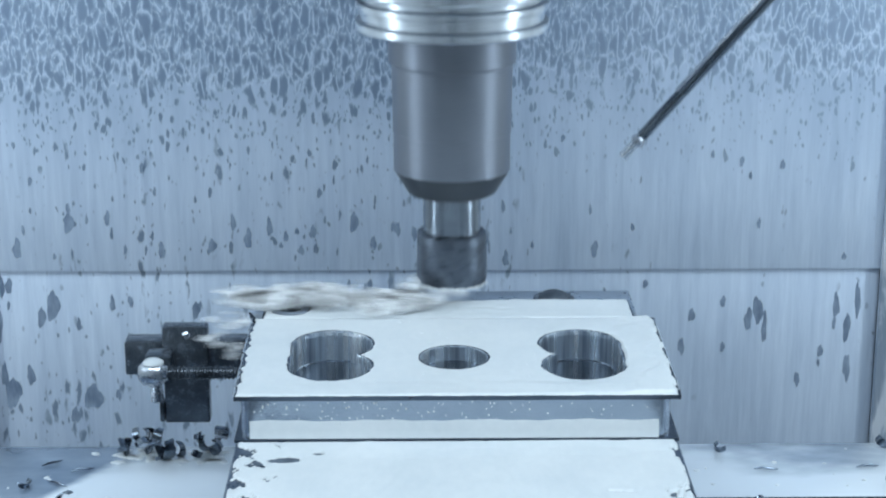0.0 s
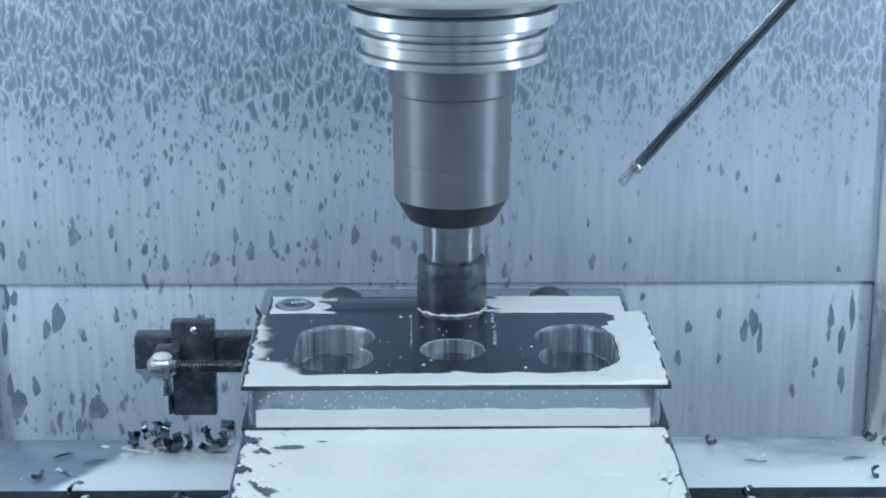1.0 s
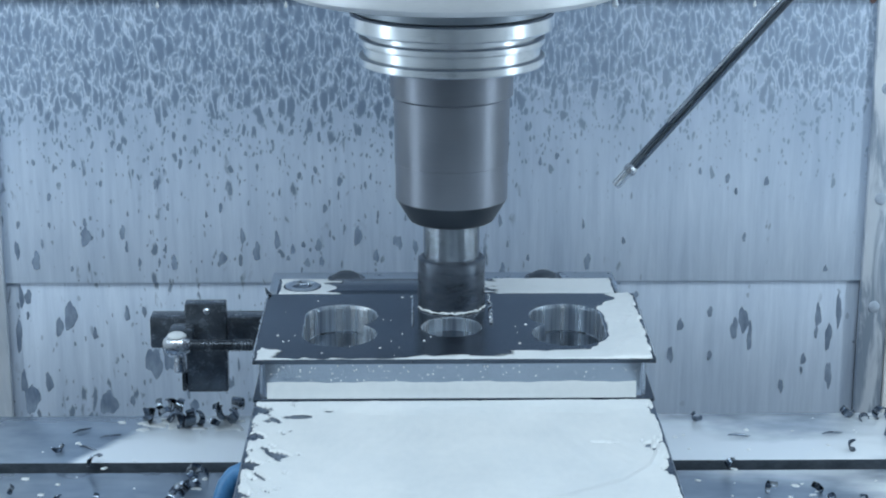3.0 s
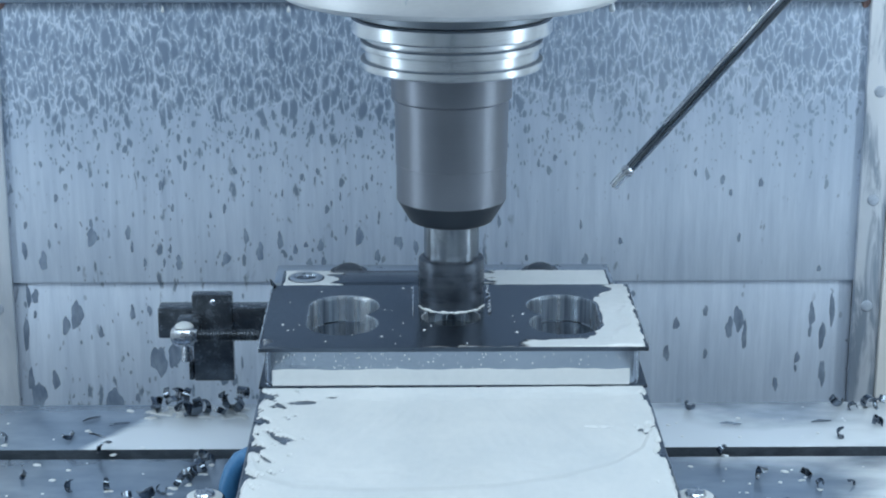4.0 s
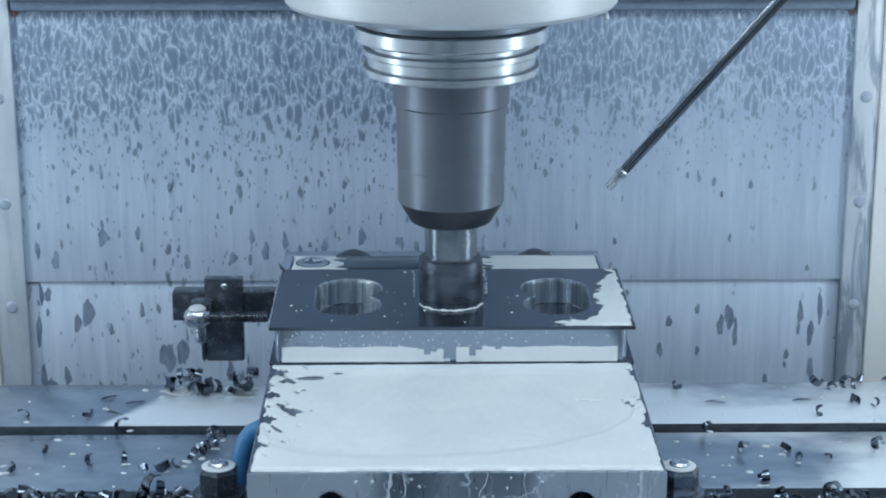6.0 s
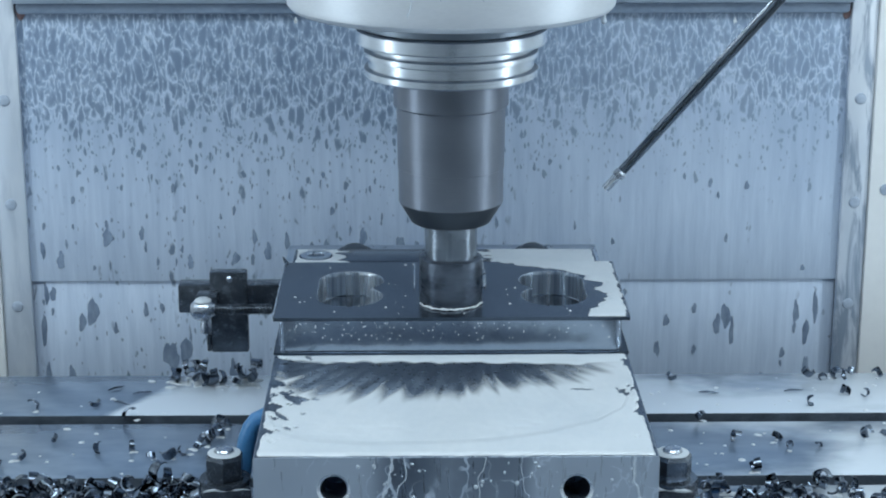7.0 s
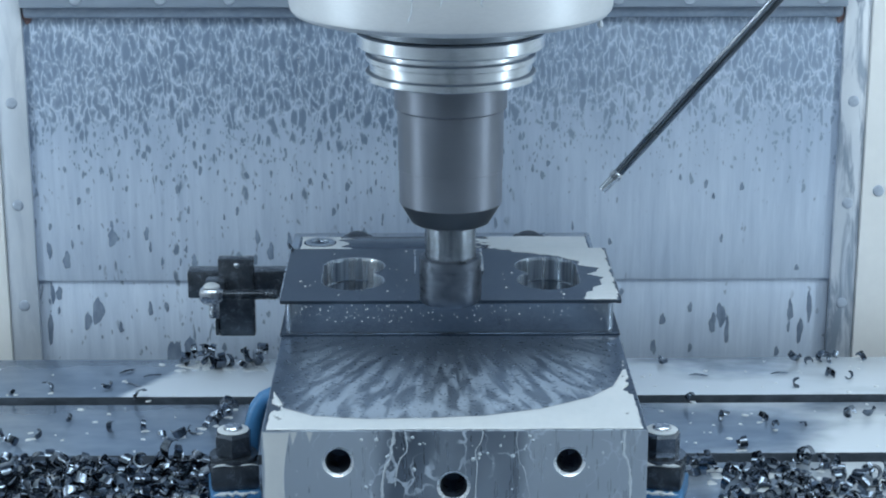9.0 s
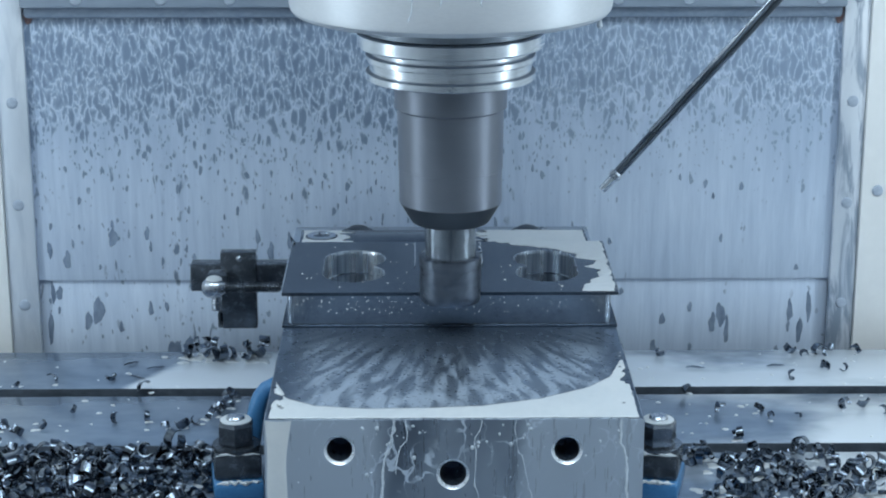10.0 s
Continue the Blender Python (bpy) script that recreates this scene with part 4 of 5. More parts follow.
def build_block_film():
    f = thing("coolant_film", "white milky coolant film on the fixture block, parting in streaks", "coolant film")
    RATE = 0.3

    def height(x, y):
        b = wobble(x * 1.9, y * 1.5, 4)
        d = -34.5 - y
        edge = np.interp(x, [-66, -63, -58, -48, -30, -10, 10, 30, 48, 57, 61.5, 64], [34, 60, 76, 83, 86, 85.5, 83.5, 77, 66, 55, 40, 22])
        s = d / edge
        ang = np.arctan2(x, 5 - y) + 4
        fan = lattice(ang * 21, d * 0.045 + 3, 31) - 0.5 + 0.7 * (lattice(ang * 47, d * 0.08 + 3, 32) - 0.5)
        n = lattice(x * 0.22 + 30, y * 0.3 + 60, 33) - 0.5
        t = np.interp(s, [0, 0.10, 0.25, 0.42, 0.62, 0.8, 0.93, 1.0], [6.2, 6.35, 6.65, 7.1, 7.95, 8.5, 8.85, 9.1])
        t = t + np.interp(x, [0, 18, 35, 50, 62], [0, 0.45, 0.8, 1.1, 1.5]) * np.clip(1 - s, 0, 1) + np.interp(x, [-63, -50, -20], [0.6, 0.2, 0.0]) * np.clip(1 - s, 0, 1)
        t = t + 0.60 * fan * np.interp(s, [0.1, 0.3, 0.8, 1.0], [0.1, 1, 0.6, 0.15])
        t = np.minimum(t, np.interp(s, [0.9, 0.97, 1.0], [8.9, 9.3, 9.7]))
        t = np.where(s > 0.82, t - 1.0 * np.clip(n - 0.12, 0, 1) * (s < 0.985), t)
        band = np.interp(x + 30 * n, [-62, -20, 15, 40, 62], [7.8, 8.1, 8.4, 8.9, 9.2]) * np.interp(d + 5 * n, [5, 11.5], [1.0, 0.78])
        t = np.maximum(t, np.where(d < 11.5, band, 0))
        h = RATE * (np.clip(t, 6.05, 10) - 6) + np.interp(s, [0.99, 1.04], [0, 0.45])
        rim = np.minimum(np.minimum(x, -x) + 64.0, np.minimum(y + 131.0, -34.5 - y)) - 0.3 - 0.35 * wobble(x, y * 2, 5)
        isle = np.minimum(((x + 50) / 4.6) ** 2 + ((y + 47.5) / 2.0) ** 2 - 1 - 0.8 * b, ((x + 40) / 1.8) ** 2 + ((y + 43) / 0.9) ** 2 - 1)
        isle = np.minimum(isle, ((x + 54) / 5.5) ** 2 + ((y + 79) / 2.6) ** 2 - 1 - 1.9 * b)
        isle = np.minimum(isle, ((x - 45) / 4.0) ** 2 + ((y + 71 + (x - 45) * 0.1) / 0.7) ** 2 - 1)
        left = np.where(x < -50, (np.interp(y, [-121, -112], [0.6, -0.04]) + (x + 64) * 0.055 - b + 0.5 * n) * 14, 9)
        right = np.where(x > 57, (np.interp(y, [-121, -112], [0.8, 0.30]) + (62.5 - x) * 0.09 - wobble(x * 1.2, y * 0.75, 8)) * 12, 9)
        return np.minimum(np.minimum(h, rim * 2.2), np.minimum(isle * 4.0, np.minimum(left, right)))

    sinks = [(0.0, 0.22), (5.7, 0.22), (6.1, 0.0)] + [(6.0 + i, -RATE * i) for i in (1, 2, 3)] + [(10.0, -3.25 * RATE)]
    sheet(f, -64.6, 64.6, -131.4, -34.3, ZP - 14.2, 0.5, height, sinks, BLOCK_FILM)
    rides(f)
    # thick film on the lower half of the plate's polished side
    x = -60.6
    while x < 58.0:
        n = 2.3
        bm = bmesh.new()
        rows = []
        for i in range(4):
            xx = x + n * i / 3
            h = ZP - 8.0 + 0.18 * math.sin(xx * 0.21) + 0.10 * math.sin(xx * 0.67 + 1)
            rows.append([bm.verts.new((xx * MM, (-32.7 - dy) * MM, zz * MM)) for zz, dy in ((h + 0.5, -0.1), (h, 0.1), (h - 2.5, 0.3), (ZP - 12.0, 0.5), (ZP - 13.1, 0.9), (ZP - 13.15, -0.1))])
        for p, q in zip(rows, rows[1:]):
            for k in range(5):
                bm.faces.new((p[k], p[k + 1], q[k + 1], q[k]))
        bm.faces.new(rows[0])
        bm.faces.new(rows[-1])
        ob = part("film_piece", bm, FOAM, f, "", 60)
        WASHED.append((ob, 6.15 + 0.55 * abs(x + 3) / 62 + 0.06 * math.sin(x * 0.7) + 0.05 * math.sin(x * 1.9), (0, 0.25 * MM, -7.6 * MM)))
        x += n
    # runs down the front of the block
    rng = random.Random(11)
    for x, length, w in ((-20.5, 56, 0.85), (-16.8, 20, 0.40), (9.6, 46, 0.28), (57, 52, 0.75), (21, 34, 0.22)):
        bm = bmesh.new()
        rows, zz, cx, vx = [], ZP - 14.2, x, 0.0
        while zz > ZP - 14.2 - length:
            vx = 0.6 * vx + rng.uniform(-0.3, 0.3) + (rng.choice((-1.1, 1.1)) if rng.random() < 0.07 else 0)
            cx += vx * 0.8
            ww = 0.75 * w * rng.uniform(0.6, 1.25) * (1.6 if rng.random() < 0.08 else 1)
            rows.append([bm.verts.new(((cx + ww * k) * MM, (-131.6 - dy) * MM, zz * MM)) for k, dy in ((-1, -0.2), (-0.7, 0.08), (0, 0.16), (0.7, 0.08), (1, -0.2))])
            zz -= 1.1
        for p, q in zip(rows, rows[1:]):
            for k in range(4):
                bm.faces.new((p[k], p[k + 1], q[k + 1], q[k]))
        rides(tagged(part("coolant_run", bm, WEAK, None, "", 60), "thin pale coolant run down the block front", "coolant run", "coolant runs on the block"))
    # specks on the front, and the broad milky run at one corner
    bm = bmesh.new()
    for _ in range(70):
        x, z, r = rng.gauss(0, 26), ZP - 15.5 - abs(rng.gauss(0, 9)), rng.choice((0.25, 0.35, 0.5, 0.8))
        if abs(x) < 62 and min(abs(x + 39), abs(x - 38.6), abs(x + 0.4)) > 6:
            lathe([(r, -0.1), (r * 0.8, 0.08), (0, 0.14)], 8, pose(x * MM, -131.6 * MM, z * MM, 90, 0, 0) @ Matrix.Diagonal((1, rng.uniform(0.7, 1.6), 1, 1)), bm)
    rides(tagged(part("coolant_specks", bm, WEAK, None, "", 60), "pale coolant specks on the block front", "coolant drops", "", "stuff"))
    # broad milky runs at one corner: deep above, thin below, so that they come down as they swell
    for x0, w, length in ((-60.2, 4.6, 54), (-54.5, 3.0, 26), (-49.2, 2.6, 20)):
        bm = bmesh.new()
        rows = []
        n = 34
        for i in range(n + 1):
            q = i / n
            z = ZP - 14.3 - q * length
            half = w * (1.05 - 0.45 * q + 0.12 * math.sin(q * 9 + x0)) * (1 if q < 0.93 else 0.75)
            c = x0 + 0.6 * math.sin(q * 5 + x0)
            deep = 0.95 * (1 - q) ** 0.8 + 0.12
            rows.append([bm.verts.new((max(-64.6, c + half * k) * MM, (-131.6 - (deep * (1 - abs(k) ** 2.5) - 0.25)) * MM, z * MM)) for k in (-1, -0.85, -0.5, 0, 0.5, 0.85, 1)])
        for p, q in zip(rows, rows[1:]):
            for k in range(6):
                bm.faces.new((p[k], p[k + 1], q[k + 1], q[k]))
        ob = part("run", bm, FOAM, f, "broad milky coolant run", 60)
        SINKING.append((ob, [(0.0, 0, 1.2, 0), (7.0, 0, 1.1, 0), (7.4, 0, 0.55, 0), (8.2, 0, 0.0, 0)] + ([(10.0, 0, 0.0, 0)] if x0 < -60 else [(8.9, 0, 0.5, 0), (9.4, 0, 1.2, 0), (10.0, 0, 1.2, 0)])))


build_plate_film()
build_block_film()


def scatter(name, label, spots, z, owner_kind, rng):
    """Many small flattened drops in one mesh."""
    bm = bmesh.new()
    for x, y, r in spots:
        prof = [(r, -0.1), (r * 0.9, 0.12), (r * 0.5, 0.28), (0, 0.34)]
        lathe(prof, 9, Matrix.Translation((x * MM, y * MM, z * MM)) @ pose(0, 0, 0, 0, 0, rng.uniform(0, 90)) @ Matrix.Diagonal((1, rng.uniform(0.6, 1.5), 1, 1)), bm)
    return tagged(part(name, bm, FOAM, None, "", 60), label, "coolant drops", "", "stuff")


def build_drops():
    rng = random.Random(21)
    sp = []
    while len(sp) < 34:
        x, y = rng.uniform(-60, 45), rng.uniform(-31, 33)
        a = np.array([x]), np.array([y])
        if in_loop(HOLE_L, *a)[0] or in_loop(HOLE_R, *a)[0] or (x + .4) ** 2 + (y + .4) ** 2 < 115:
            continue
        sp.append((x, y, rng.choice((0.14, 0.18, 0.22, 0.3, 0.5))))
    rides(scatter("coolant_drops", "small white coolant drops on the steel plate", sp, ZP, "", rng))
    sp = [(rng.uniform(-230, 230), rng.choice((rng.uniform(60, 105), rng.uniform(-6, 47))), rng.choice((0.4, 0.6, 0.9, 1.4))) for _ in range(150)]
    rides(scatter("coolant_drops", "small white coolant drops on the table", sp, 0.0, "", rng))
    bm = bmesh.new()
    for _ in range(210):
        x, z = rng.uniform(-60, 60), rng.uniform(ZP - 9, ZP - 2)
        if rng.random() < (x + 66) / 150:
            continue
        r = rng.choice((0.14, 0.2, 0.3))
        lathe([(r, -0.1), (r * 0.8, 0.15), (0, 0.28)], 8, pose(x * MM, -32.9 * MM, z * MM, 90, 0, 0), bm)
    rides(tagged(part("coolant_drops", bm, FOAM, None, "", 60), "small coolant drops on the plate's front", "coolant drops", "", "stuff"))


build_drops()


FALLS = []


def build_splashes():
    """Coolant pushed up round the foot of the cutter, single falling drops, and the spray of the first moment."""
    rng = random.Random(31)
    pts, rr = [], []
    for i in range(41):
        a = radians(180 + 14 + 152 * i / 40)
        r = 11.9 + rng.uniform(-0.15, 0.55)
        pts.append((r * math.cos(a), r * math.sin(a), ZP + 0.2 + rng.uniform(0, 0.35)))
        rr.append(0.15 + rng.uniform(0.05, 0.42) * (0.3 if i in (0, 40) else 1))
    wk = tagged(part("coolant_wake", tube(pts, rr, 7), FOAM, None, "", 60), "ragged white coolant rim round the cutter's foot", "coolant")
    ON_HEAD.append(wk)
    for t, x, z in DROPS:
        bm = lathe([(0, 2.2), (0.45, 1.2), (0.75, 0.2), (0.75, -0.3), (0.45, -0.8), (0, -0.95)], 12)
        ob = tagged(part("coolant_drop", bm, FOAM, None, "", 60), "falling white coolant drop", "coolant drop", "falling coolant drops")
        FALLS.append((ob, t, x, z))
    bm = bmesh.new()
    for i in range(110):
        s = rng.random()
        r = rng.uniform(1.4, 4.2)
        if s < 0.72:
            x = -6 - 92 * s + rng.gauss(0, 4)
            c = Vector((x, 8 + rng.gauss(0, 6), ZP - 4.5 + abs(rng.gauss(0, 1.4)) + 3.2 * max(0, math.sin(s * 17 + 1)) ** 3 * rng.random()))
        elif s < 0.9:
            c, r = Vector((-66 - rng.uniform(0, 12), rng.uniform(-30, 10), ZP - 8 + rng.gauss(0, 2.5))), r * 0.55
        else:
            c, r = Vector((rng.uniform(-95, 0), 8 + rng.gauss(0, 8), ZP + rng.uniform(0, 9))), rng.uniform(0.2, 0.5)
        b2 = bmesh.ops.create_icosphere(bm, subdivisions=2 if r > 0.6 else 1, radius=1)
        st = rng.uniform(1.2, 2.4)
        for v in b2["verts"]:
            k = 1 + 0.55 * noise.noise(v.co * 1.7 + c)
            v.co = (Vector((v.co.x * r * st * k, v.co.y * r * k, v.co.z * r * 0.65 * k)) + c) * MM
    sp = tagged(part("coolant_spray", bm, MIST, None, "", 60), "burst of white coolant spray flung off the plate", "coolant spray", "", "stuff")
    FALLS.append((sp, None, 0, 0))


def build_sparks():
    """Hot slivers flung off the cutter as it breaks through the plate's front."""
    rng = random.Random(91)
    for t, x, z in SPARKS:
        n = rng.uniform(1.2, 2.6)
        bend = rng.uniform(-0.8, 0.8)
        bm = tube([(-n, 0, 0), (-n * 0.3, 0.2, bend * 0.6), (n * 0.4, -0.2, bend), (n, 0, bend * 0.2)], [0.12, 0.38, 0.38, 0.1], 6)
        ob = tagged(part("spark", bm, GLOW), "glowing steel sliver flung off the cutter", "spark", "sparks off the cutter")
        FLIGHTS.append((ob, t, x, z))


FLIGHTS = []
SPARKS = ((8.0, -62, 81), (8.0, -57, 67), (8.0, -57, 32), (8.0, -68, 19), (8.0, -47, 8), (8.0, -22, 12), (8.0, -46, 4), (8.0, -35, 1), (8.0, 32, 6),
          (7.8, -116, 36), (7.8, -70, 39), (7.8, -104, 24), (7.8, -123, 4), (7.8, -45, 20), (7.8, 61, 12), (7.8, 46, 28), (8.1, -95, 60), (8.1, -117, 46), (8.1, -63, 46), (8.1, -19, 33))
DROPS = ((2.5, -160.8, 60.1), (2.5, 112.3, -33.5), (4.5, 61.9, 47.4), (5.5, -119.5, 20.9), (7.5, -47.4, -1.7), (9.0, -66.3, 36.8), (10.0, 47.9, 45.6), (7.0, 128.6, 54.4))
build_splashes()
build_sparks()


# ---------------------------------------------------------------- chips
def chip_mesh(seed):
    """A curled steel chip: a bent ribbon with thickness, twisted along its way."""
    rng = random.Random(seed)
    bm = bmesh.new()
    r, w = rng.uniform(1.6, 2.7), rng.uniform(2.0, 3.6)
    turn, drift, th = rng.uniform(2.2, 5.6), rng.uniform(-0.3, 0.5), 0.26
    n = 16
    rings = []
    for i in range(n + 1):
        s = i / n
        a = turn * s
        rr = r * (1 + 0.25 * s)
        ww = w * (0.55 + 0.45 * math.sin(math.pi * min(1, 0.15 + s * 0.95))) * rng.uniform(0.85, 1.1)
        c = Vector((rr * math.cos(a), drift * a, rr * math.sin(a)))
        nrm = Vector((math.cos(a), 0.2 * math.sin(a * 2), math.sin(a)))
        side = Vector((0.15 * math.sin(a), 1, 0.1))
        rings.append([bm.verts.new((c + side * ww / 2 * k + nrm * th * h) * MM) for k, h in ((-1, -1), (1, -0.6), (1, 0.6), (-1, 1))])
    for p, q in zip(rings, rings[1:]):
        for k in range(4):
            bm.faces.new((p[k], p[(k + 1) % 4], q[(k + 1) % 4], q[k]))
    bm.faces.new(rings[0])
    bm.faces.new(rings[-1])
    return mesh_of("metal_chip", bm, CHIP, 40)


CHIPS = [chip_mesh(s) for s in range(14)]


def drop_chip(x, y, size, rng, z=0.0, label="curled dark steel chip lying on the wet table"):
    me = rng.choice(CHIPS)
    m = pose(0, 0, 0, rng.choice((0, 90, 60, 120)) + rng.uniform(-25, 25), rng.uniform(0, 360), rng.uniform(0, 360)) @ Matrix.Diagonal((size, size, size, 1))
    low = min((m @ v.co).z for v in me.vertices)
    ob = new("metal_chip", me)
    ob.scale = (size, size, size)
    tagged(ob, label, "metal chip", "chips on the table")
    ob.matrix_basis = Matrix.Translation((x * MM, y * MM, z * MM - low)) @ m
    SMEARS.append((x + rng.uniform(-2.5, 2.5), y - rng.uniform(0.5, 3.0), rng.uniform(0.5, 1.5) * (1 if rng.random() < 0.36 else 0)))
    return rides(ob)


SMEARS = []


def build_smears():
    """White coolant left standing at the chips."""
    rng = random.Random(77)
    bm = bmesh.new()
    for x, y, r in SMEARS:
        if r <= 0:
            continue
        ph = rng.uniform(0, 6)
        n = 14
        lo, up = [], []
        for i in range(n):
            a = 2 * math.pi * i / n
            w = r * (1 + 0.28 * math.sin(2 * a + ph) + 0.2 * math.sin(3 * a + 2 * ph))
            lo.append(bm.verts.new(((x + 1.35 * w * math.cos(a)) * MM, (y + w * math.sin(a)) * MM, -0.05 * MM)))
            up.append(bm.verts.new(((x + 1.1 * w * math.cos(a)) * MM, (y + 0.8 * w * math.sin(a)) * MM, 0.28 * MM)))
        for i in range(n):
            bm.faces.new((lo[i], lo[(i + 1) % n], up[(i + 1) % n], up[i]))
        bm.faces.new(up)
    rides(tagged(part("coolant_smears", bm, FOAM, None, "", 60), "white coolant standing round the steel chips", "coolant", "", "stuff"))


def build_chips():
    rng = random.Random(4)
    for x, y in ((-118, 101), (-112, 97), (-106, 101), (-110, 103), (-114, 103), (-102, 95), (-98, 99), (-94, 96), (-90, 100), (-86, 98), (-107, 95), (-83, 102), (-121, 96), (-96, 102)):
        drop_chip(x + rng.uniform(-1.5, 1.5), y + rng.uniform(-2, 2), rng.uniform(1.1, 1.6), rng, rng.choice((0, 0, 2.6)))
    for x, y in ((99.6, 99.4), (105, 51), (148, 20), (136.8, 18.7), (116, 25), (133, 27), (172, 101), (166, 98), (180, 104), (160, 103), (176, 98), (190, 102), (172, 80), (180, 77), (155, 66),
                 (-150, 70), (-176, 66), (-190, 62), (-132, 54), (-127, 20), (-140, 18), (-118, 10), (-112, 12), (-106, 16), (-101, 22), (-96, 26), (-98, 32), (-93, 36), (-95, 42), (-92, 46),
                 (-160, 30), (-170, 12), (-186, 8), (-195, 10), (-200, 3), (-178, 2), (170, 30), (178, 34), (186, 24), (196, 12), (120, -4)):
        drop_chip(x, y, rng.uniform(0.7, 1.15), rng)
    # heaps on the front lands
    for _ in range(150):
        x, y = rng.uniform(-195, -93), rng.uniform(-74, -19)
        drop_chip(x, y, rng.uniform(0.9, 1.5), rng, rng.choice((0, 0, 1.8, 3.6)))
    for _ in range(78):
        x, y = rng.gauss(130, 24), rng.uniform(-74, -21)
        if 93 < x < 210:
            drop_chip(x, y, rng.uniform(0.85, 1.4), rng, rng.choice((0, 0, 2.0)))
    for _ in range(120):
        SMEARS.append((rng.uniform(-200, -94) if rng.random() < 0.4 else rng.uniform(95, 200), rng.uniform(-73, -19), rng.uniform(0.8, 3.0)))
    for _ in range(26):
        SMEARS.append((rng.uniform(-122, -82), rng.uniform(91, 103), rng.uniform(0.9, 2.4)))
    # broken litter too fine to count, under the heaps
    verts, faces = [], []
    for i in range(440):
        x, y = (rng.uniform(-212, -92), rng.uniform(-74, -18)) if i < 360 else (rng.gauss(134, 28), rng.uniform(-74, -19))
        if -92 < x < 94:
            continue
        me, size = rng.choice(CHIPS), rng.uniform(0.6, 1.25)
        m = pose(0, 0, 0, rng.uniform(0, 180), rng.uniform(0, 360), rng.uniform(0, 360)) @ Matrix.Diagonal((size, size, size, 1))
        co = [m @ v.co for v in me.vertices]
        low = min(c.z for c in co)
        n = len(verts)
        verts += [(c.x + x * MM, c.y + y * MM, c.z - low) for c in co]
        faces += [tuple(n + v for v in p.vertices) for p in me.polygons]
    me = bpy.data.meshes.new("chip_litter")
    me.from_pydata(verts, [], faces)
    me.materials.append(CHIP)
    rides(tagged(new("chip_litter", me), "heap of fine broken dark steel chips on the table", "metal chips", "", "stuff"))
    # straight splinters
    for x, y, a in ((113, 82, -5), (-139, 72, -30), (-132, 84, 20), (150, 84, 10), (-60 - 84, 90, 40)):
        bm = tube([(-4, 0, 0.5), (-1, 0.3, 0.8), (2, -0.2, 0.7), (4.5, 0.2, 0.4)], [0.2, 0.45, 0.45, 0.15], 6)
        ob = tagged(part("metal_splinter", bm, CHIP), "thin straight steel splinter on the wet table", "metal chip", "splinters on the table")
        ob.matrix_basis = pose(x * MM, y * MM, 0, 0, 0, a)
        rides(ob)


build_chips()
build_smears()


# ---------------------------------------------------------------- what moves
TABLE_ROWS = [(0.0, -0.0429, -0.0058), (0.1, -0.0380, -0.0055), (0.2, -0.0348, -0.0053), (0.5, -0.0323, -0.0049), (1.0, -0.03, -0.0042), (1.5, -0.0275, -0.0035), (2.0, -0.0245, -0.0029),
              (2.5, -0.0212, -0.0024), (4.0, -0.0109, -0.001), (4.5, -0.0074, -0.0006), (5.0, -0.0038, -0.0003), (5.5, 0.0, 0.0), (7.0, 0.0117, 0.0007), (7.5, 0.0158, 0.0009),
              (8.0, 0.0204, 0.001), (8.5, 0.0251, 0.001), (9.0, 0.0298, 0.001), (9.5, 0.0346, 0.001), (10.0, 0.0395, 0.001)]
HEAD_ROWS = [(0.0, 0.0198, -0.0013), (0.1, 0.0192, -0.0042), (0.2, 0.0186, -0.0051), (0.5, 0.0168, -0.0049), (1.0, 0.0141, -0.0042), (1.5, 0.0117, -0.0035), (2.0, 0.0097, -0.003), (2.5, 0.008, -0.0024),
             (4.0, 0.0035, -0.001), (4.5, 0.0021, -0.0006), (5.0, 0.001, -0.0003), (5.5, 0.0, 0.0), (7.0, -0.0024, 0.0008), (7.5, -0.0029, 0.001), (8.0, -0.0032, 0.0011),
             (8.5, -0.0033, 0.0011), (9.0, -0.0033, 0.0011), (9.5, -0.0032, 0.0011), (10.0, -0.0031, 0.0011)]


def between(rows, t):
    ts = [r[0] for r in rows]
    return float(np.interp(t, ts, [r[1] for r in rows])), float(np.interp(t, ts, [r[2] for r in rows]))


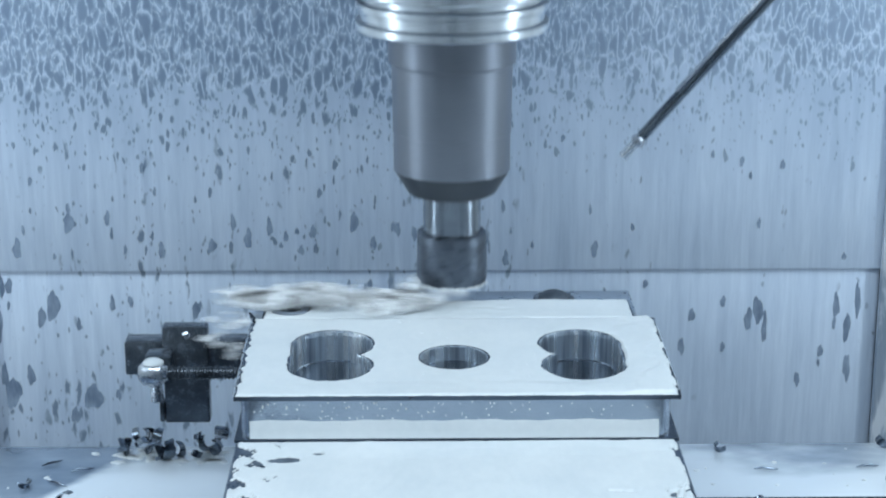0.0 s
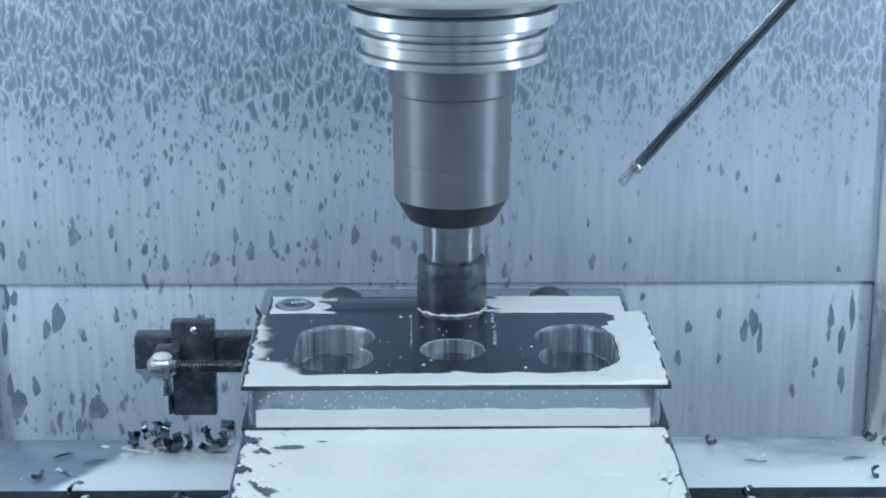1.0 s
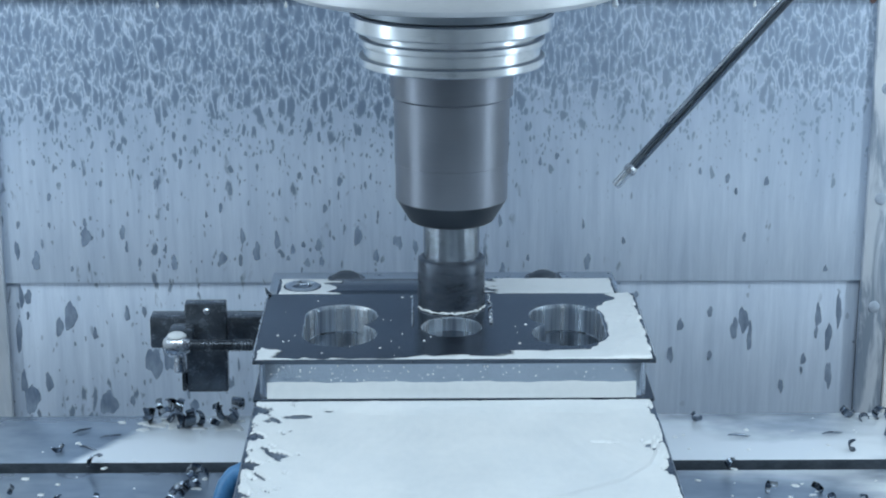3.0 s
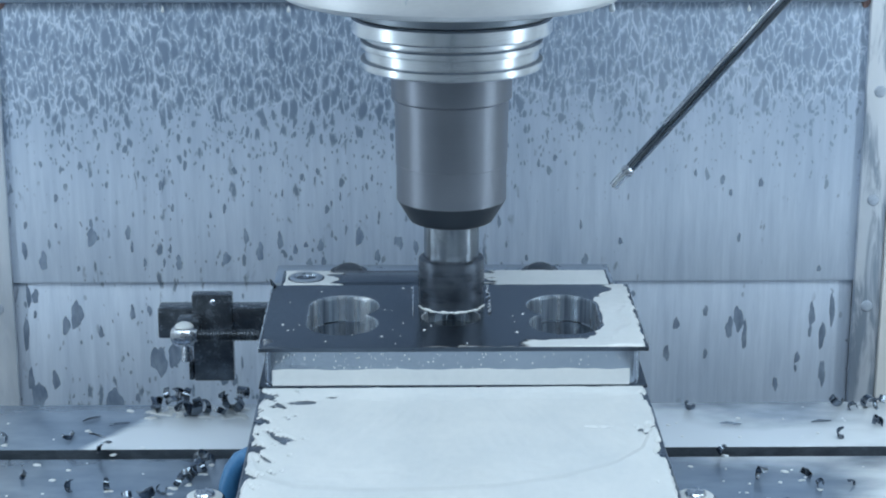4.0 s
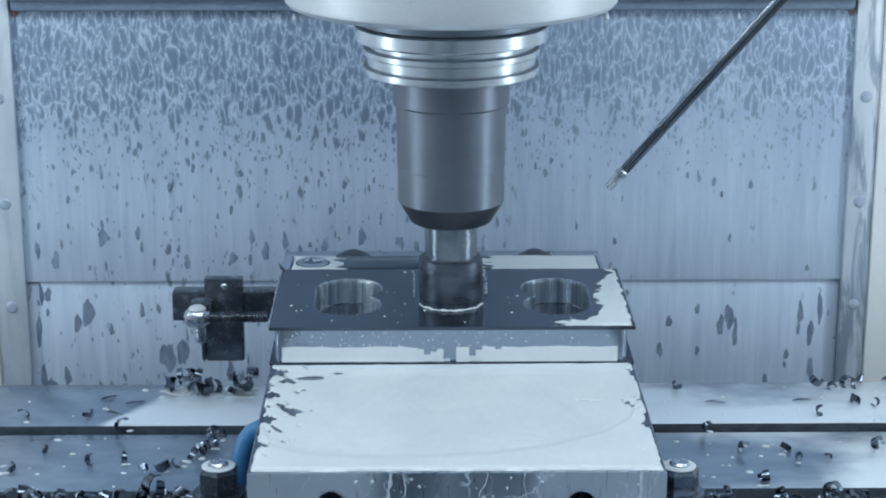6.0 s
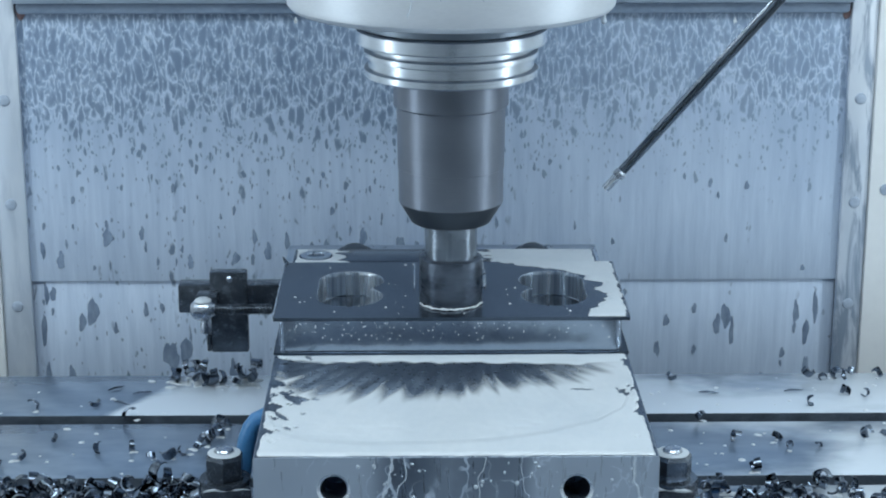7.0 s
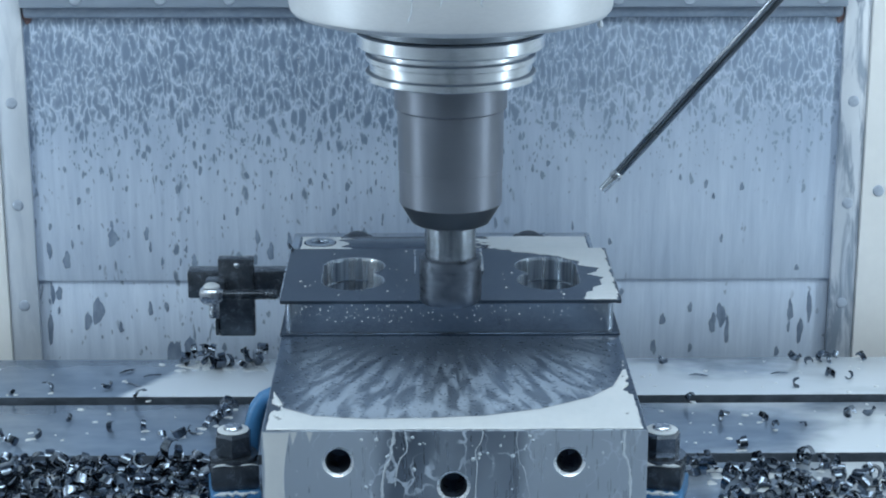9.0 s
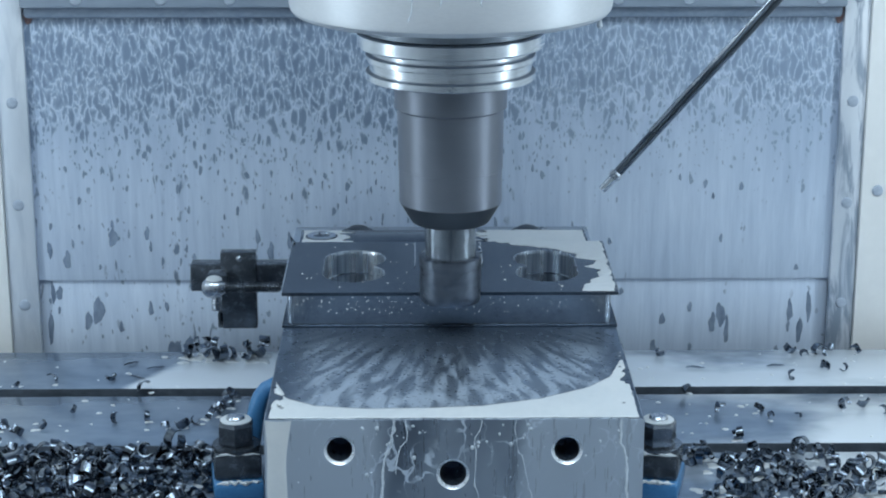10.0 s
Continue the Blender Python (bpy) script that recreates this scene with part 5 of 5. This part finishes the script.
def motions():
    for ob in ON_TABLE:
        base = ob.matrix_basis.copy()
        walk(ob, [(t, pose(0, y, z) @ base) for t, y, z in TABLE_ROWS])
    for ob in ON_HEAD:
        if ob is TOOL:
            rows = []
            for i in range(151):
                t = i / 15
                y, z = between(HEAD_ROWS, t)
                rows.append((t, pose(0, y, z, 0, 0, -77 * i)))
            walk(ob, rows)
        elif ob.name.startswith("coolant_wake"):
            wash = [(t, pose(0, y, z)) for t, y, z in HEAD_ROWS if t < 7.6]
            walk(ob, wash + [(t, pose(0, y - 0.0185, z - 0.003)) for t, y, z in TABLE_ROWS if t > 7.9])
        else:
            walk(ob, [(t, pose(0, y, z)) for t, y, z in HEAD_ROWS])
    for ob, y in RISING:
        ts = [i / 20 for i in range(201)]
        tc = next((t for t in ts if between(HEAD_ROWS, t)[0] - between(TABLE_ROWS, t)[0] < y), None)
        low, up = pose(0, 0, -1.2 * MM), pose(0, 0, 0)
        if tc is None or tc > 9.7:
            walk(ob, [(0.0, low), (10.0, low)])
        elif tc < 0.25:
            walk(ob, [(0.0, low), (0.3, low), (0.45, up), (10.0, up)])
        else:
            walk(ob, [(0.0, low), (tc - 0.1, low), (tc + 0.15, up), (10.0, up)])
    for ob, t, x, z in FALLS:
        if t is None:
            walk(ob, [(0.0, pose(0, 0, 0)), (0.1, pose(-0.034, -0.004, 0.003)), (0.3, pose(-0.20, -0.06, -0.03)), (0.5, pose(-0.33, -0.10, -0.20)), (10.0, pose(-0.33, -0.10, -0.20))])
        else:
            top, low = 0.1518, -0.357
            v = 1.9
            t0 = max(0.0, t - (top - (ZP + z) * MM) / v)
            rows = [(0.0, pose(x * MM, 0.1605, top))] + ([(t0, pose(x * MM, 0.1605, top))] if t0 > 0.05 else [])
            t1 = t0 + (top - low) / v
            rows += [(t1, pose(x * MM, 0.1605, low)), (10.0, pose(x * MM, 0.1605, low))] if t1 < 9.95 else [(10.0, pose(x * MM, 0.1605, top - v * (10.0 - t0)))]
            walk(ob, rows)
    for ob, t, x, z in FLIGHTS:
        t0 = t - 0.16
        y, dz = between(HEAD_ROWS, t0)
        way = Vector((x * MM, -0.004, z * MM)) / 0.16
        turn = -math.degrees(math.atan2(way.z, way.x))
        at = lambda q: pose(way.x * q, y - 0.01 + way.y * q, dz + ZP * MM + 0.004 + way.z * q, 0, turn, 0)
        home = pose(0, 0, (ZP + 150) * MM, 0, turn, 0)
        side = math.copysign(1.0, x)
        far, rest = pose(0.34 * side, y - 0.03, 0.16 + z * MM, 0, turn, 0), pose((0.37 + 0.0007 * z) * side, y - 0.04 - 0.0004 * z, -0.3592, 0, 0, turn)
        walk(ob, [(0.0, home), (t0 - 0.12, home), (t0 - 0.06, pose(0, y, (ZP + 60) * MM, 0, turn, 0)), (t0, at(0.0)), (t0 + 0.16, at(0.16)), (t0 + 0.32, at(0.32)), (t0 + 0.8, far), (t0 + 1.2, rest), (10.0, rest)])
    for ob, rows in SINKING:
        walk(ob, [(t, pose(x * MM, y * MM, z * MM)) for t, x, y, z in rows])
    for ob, tc, way in WASHED:
        a, b = pose(0, 0, 0), pose(*way)
        t0, t1 = max(0.03, tc - 0.3), max(0.07, tc + 0.05)
        walk(ob, [(0.0, a), (t0, a), (t1, b), (10.0, b)] if t1 < 9.95 else [(0.0, a), (10.0, a)])


motions()
